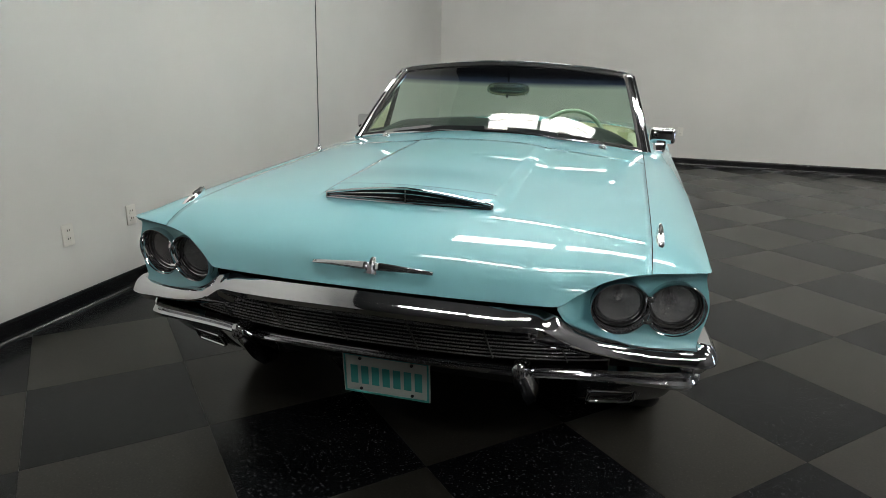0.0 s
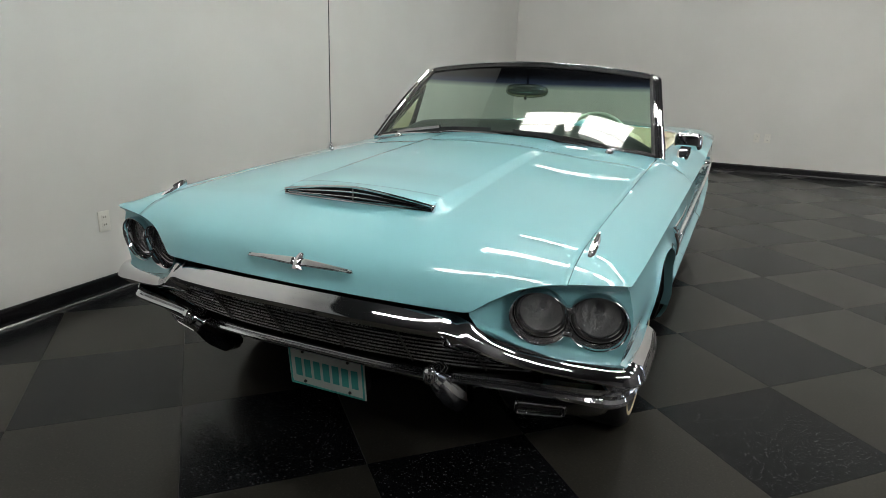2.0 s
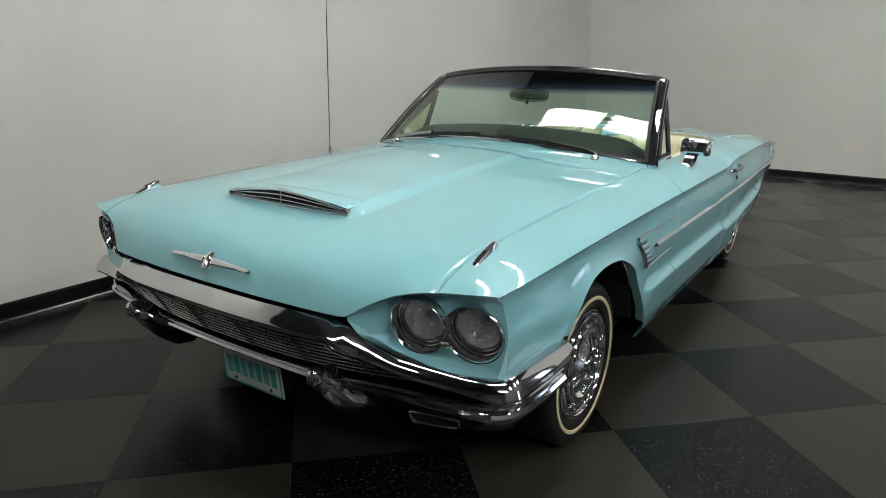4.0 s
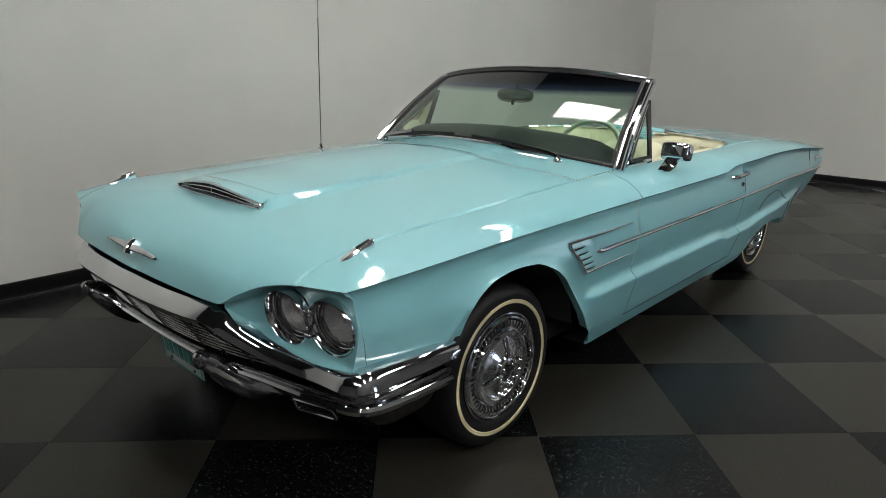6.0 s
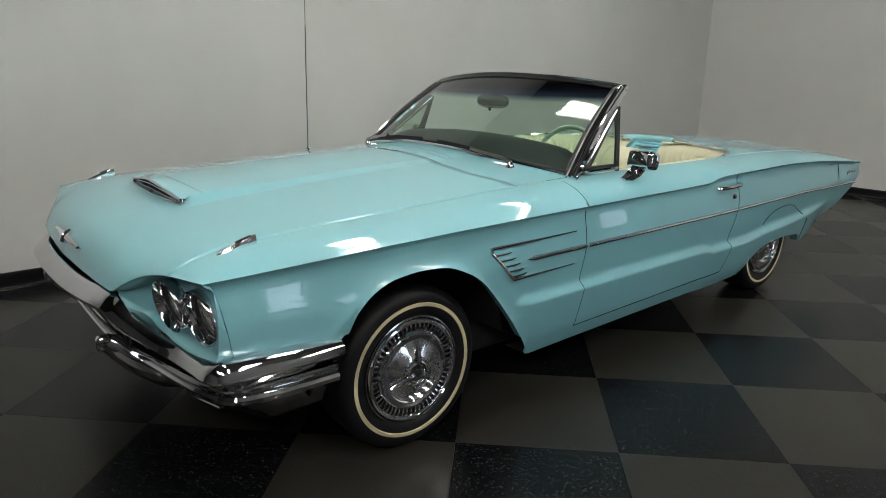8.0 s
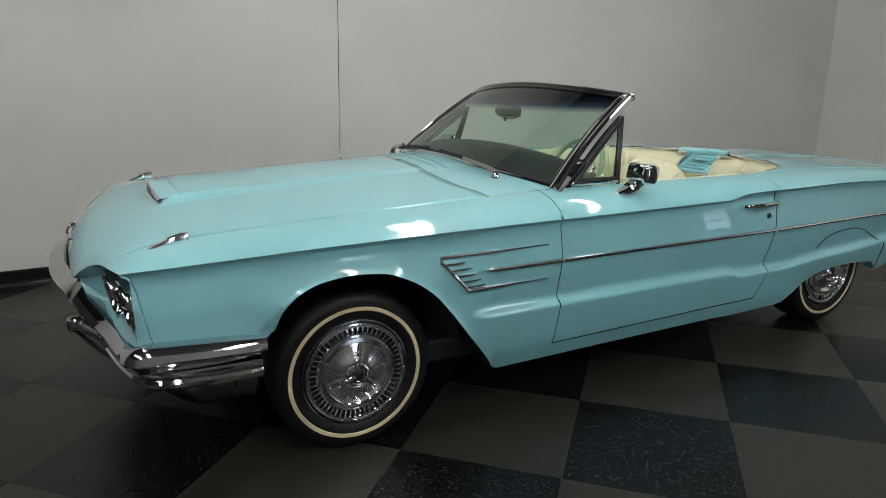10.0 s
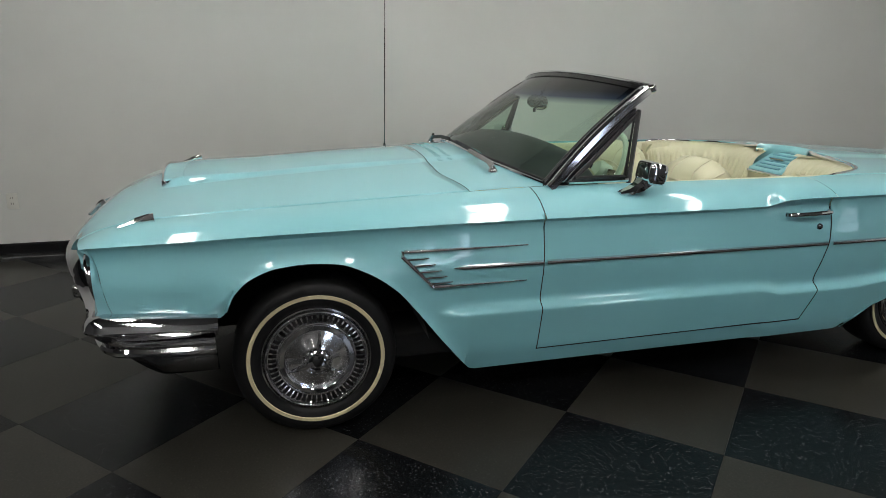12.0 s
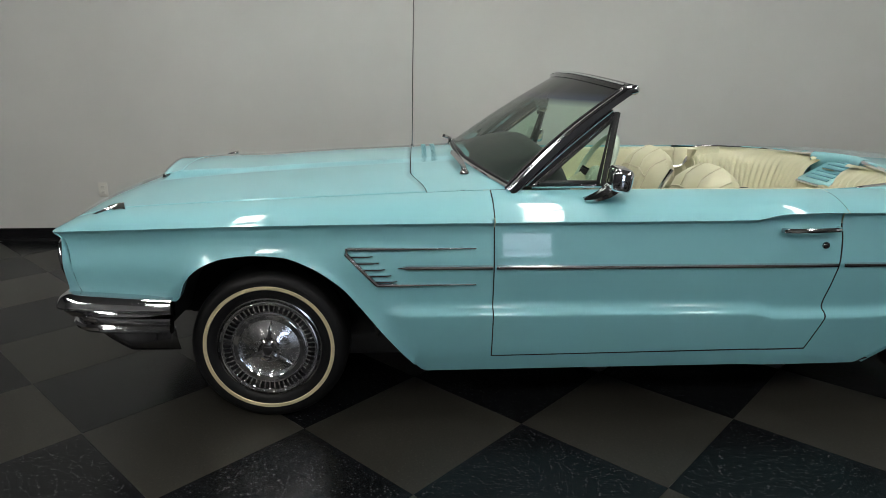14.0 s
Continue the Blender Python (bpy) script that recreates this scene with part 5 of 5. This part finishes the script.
for a in (0, 180, 270):
    part("spoke", tilted(Shape().sweep([(0.03 * math.cos(radians(a)), 0.03 * math.sin(radians(a)), -0.02), (0.19 * math.cos(radians(a)), 0.19 * math.sin(radians(a)), 0.0)], [(-0.018, -0.006), (0.018, -0.006), (0.018, 0.006), (-0.018, 0.006)])), M_CHROME, steer)
part("hub", tilted(Shape().lathe([(-0.06, 0.045), (-0.01, 0.05), (0.008, 0.040), (0.012, 0.0)], axis="z", n=30)), M_WHEELRIM, steer)
part("steering_column", Shape().tube([(0.38, 3.53, 0.888), (0.38, 3.25, 0.72)], 0.035, 14), M_CREAM, car)


def seat_back(x0, x1, zb, zt, y0, y1, thick, pleats, bulge=0.02, n=40, wing=0.0):
    """Upholstered back, leaning, with vertical pleats; wing turns its sides forward."""
    front, back = [], []
    for i in range(n + 1):
        u = i / n
        x = x0 + (x1 - x0) * u
        e = abs(2 * u - 1)
        rowf, rowb = [], []
        for j in range(15):
            v = j / 14
            top = zt - 0.035 * e**2.5 - 0.14 * e**7
            z = zb + (top - zb) * v
            y = y0 + (y1 - y0) * v - wing * e**3
            roll = thick * 0.5 * (1 - math.sin(math.pi / 2 * min((1 - v) * 7, 1))) + thick * 0.45 * max(0, (e - 0.86) / 0.14) ** 2
            pl = 0.016 * abs(math.sin(math.pi * pleats * u)) ** 0.5 * (1 if 0.10 < u < 0.90 and 0.12 < v < 0.86 else 0.3)
            rowf.append((x, y - thick / 2 - bulge * math.sin(math.pi * v) - pl + roll, z))
            rowb.append((x, y + thick / 2 - roll, z))
        front.append(rowf)
        back.append(rowb)
    s = Shape().grid(front).grid(back, flip=True)
    s.grid([front[i][-1:] + back[i][-1:] for i in range(n + 1)])
    s.grid([front[0], back[0]]).grid([front[-1], back[-1]], flip=True)
    return s, front


for cx in (0.38, -0.38):
    fs = part("front_seat", Shape().soft((cx, 3.86, 0.56), (0.52, 0.50, 0.17), 0.06, (4, 0, 0), 5), M_CREAM, car, "cream vinyl bucket seat with pleated back")
    sb, face = seat_back(cx - 0.245, cx + 0.245, 0.56, 0.945, 4.02, 4.125, 0.12, 3)
    sb_ob = part("seat_back", sb, M_CREAM, fs, smooth=50)
    for col in (4, 13, 27, 36):
        part("piping", Shape().tube([face[col][j] for j in range(1, 15)], 0.004, 6), M_SEAM, sb_ob)
    part("piping", Shape().tube([face[col][10] for col in range(4, 37)], 0.005, 6), M_SEAM, sb_ob)
    part("seat_side_trim", Shape().tube(smooth_path([(cx + 0.255, 4.04, 0.66), (cx + 0.255, 4.09, 0.76), (cx + 0.252, 4.14, 0.845)], 12), 0.014, 8), M_STEEL, fs)
    part("seat_side_trim", Shape().tube(smooth_path([(cx - 0.255, 4.04, 0.66), (cx - 0.255, 4.09, 0.76), (cx - 0.252, 4.14, 0.845)], 12), 0.014, 8), M_STEEL, fs)
rs = part("rear_seat", Shape().soft((0, 4.62, 0.54), (1.30, 0.46, 0.18), 0.06, (3, 0, 0), 4), M_CREAM, car, "cream vinyl wraparound rear seat")
for sg in (1, -1):
    rows, rowsb = [], []
    PTS = smooth_path([(0.13, 4.90, 0), (0.35, 4.905, 0), (0.54, 4.83, 0), (0.665, 4.71, 0), (0.73, 4.56, 0), (0.738, 4.44, 0)], 72)
    for i, p in enumerate(PTS):
        u = i / 72
        q = PTS[min(i + 1, 72)] - PTS[max(i - 1, 0)]
        nrm = Vector((-q.y, q.x, 0)).normalized()
        if nrm.y > 0:
            nrm = -nrm
        pl = 0.012 * abs(math.sin(math.pi * 24 * u)) ** 0.6
        zt = lin(u, [(0, 0.893), (0.2, 0.896), (0.6, 0.895), (0.85, 0.88), (1, 0.80)])
        row = []
        for v in [k / 12 for k in range(13)]:
            z = 0.55 + (zt - 0.55) * v
            o = 0.09 * (1 - v) + 0.02 * math.sin(math.pi * v) + pl * (0.2 if v > 0.88 else 1) - 0.05 * max(0, (v - 0.85) / 0.15) ** 2
            row.append((sg * (p.x + nrm.x * o), p.y + nrm.y * o, z))
        row.append((sg * (p.x - nrm.x * min(0.05, 0.012 + 0.2 * u)), p.y - nrm.y * min(0.05, 0.012 + 0.2 * u), min(zt, top_z(min(p.x, 0.786), p.y) - 0.014) + 0.002))
        ext = 0.03 + 0.07 * step(0.02, 0.20, u)
        qx, qy = min(p.x - nrm.x * ext, 0.786), p.y - nrm.y * ext
        row.append((sg * qx, qy, top_z(qx, qy) - 0.024))
        rows.append(row)
    part("rear_seat_back", Shape().grid(rows), M_CREAM, rs, smooth=50)

# louvred aqua panel between the rear seat backs
cons = Shape().soft((0, 4.945, 0.836), (0.27, 0.235, 0.04), 0.012, (28, 0, 0))
console = part("rear_console", cons, M_PAINT, car, "aqua louvred panel between the rear seats")
part("console_body", Shape().soft((0, 4.94, 0.68), (0.34, 0.19, 0.25), 0.02), M_CREAM, console)
for k in range(6):
    part("louvre", Shape().soft((0.0, 4.862 + 0.029 * k, 0.8155 + 0.01542 * k), (0.19, 0.018, 0.006), 0.0025, (28, 0, 0)), M_LOUVRE, console)
part("console_trim", Shape().tube([(-0.136, 4.838, 0.784), (0.136, 4.838, 0.784)], 0.008, 8), M_CHROME, console)
part("console_trim", Shape().sweep([(-0.05, 4.935, 0.860), (0.05, 4.935, 0.860)], [(-0.02, -0.003), (0.02, -0.003), (0.02, 0.003), (-0.02, 0.003)]), M_CHROME, console)

# ---- floor tiles ----
TILE, TX, TY0 = 0.6096, 0.994, 3.172
HALF = TILE / math.sqrt(2)


def tile_mesh(name, material):
    g, h, b = TILE / 2 - 0.0005, 0.006, 0.0004
    s = Shape()
    ring0 = [(-g, -g, -h), (g, -g, -h), (g, g, -h), (-g, g, -h)]
    ring1 = [(x, y, -b) for x, y, _ in ring0]
    k = (g - b) / g
    ring2 = [(x * k, y * k, 0.0) for x, y, _ in ring0]
    s.grid([ring0, ring1, ring2], close=True)
    s.f.append((8, 9, 10, 11))
    me = bpy.data.meshes.new(name)
    me.from_pydata(s.v, [], s.f)
    me.materials.append(material)
    return me


TILES = {1: tile_mesh("black_tile", M_TILE_DARK), 0: tile_mesh("grey_tile", M_TILE_GREY)}
spots = []
for a in range(-12, 24):
    for b in range(-22, 20):
        if (a + b) % 2:
            x, y = TX + HALF * a, TY0 + HALF * b
            if WALL_X - 0.4 < x < EAST + 0.4 and SOUTH - 0.4 < y < WALL_Y + 0.4:
                spots.append((math.hypot((x - 1.2) * 0.9, (y - 2.6) * 0.75), x, y, a % 2))
spots.sort()
far = {0: Shape(), 1: Shape()}
for n, (d, x, y, dark) in enumerate(spots):
    if n < 290:
        t = new("floor_tile", TILES[dark])
        t.location, t.rotation_euler = (x, y, 0.106), (0, 0, radians(45))
        t.location = (x - floor.location.x, y - floor.location.y, 0.0)
        t.parent = floor
    else:
        c = HALF - 0.001
        k = len(far[dark].v)
        far[dark].v += [(x - c, y, 0), (x, y - c, 0), (x + c, y, 0), (x, y + c, 0)]
        far[dark].f.append((k, k + 1, k + 2, k + 3))
for dark in (0, 1):
    rest = build("floor_tiles", far[dark], M_TILE_DARK if dark else M_TILE_GREY, 0)
    rest.parent = floor
    tagged(rest, kind="stuff")
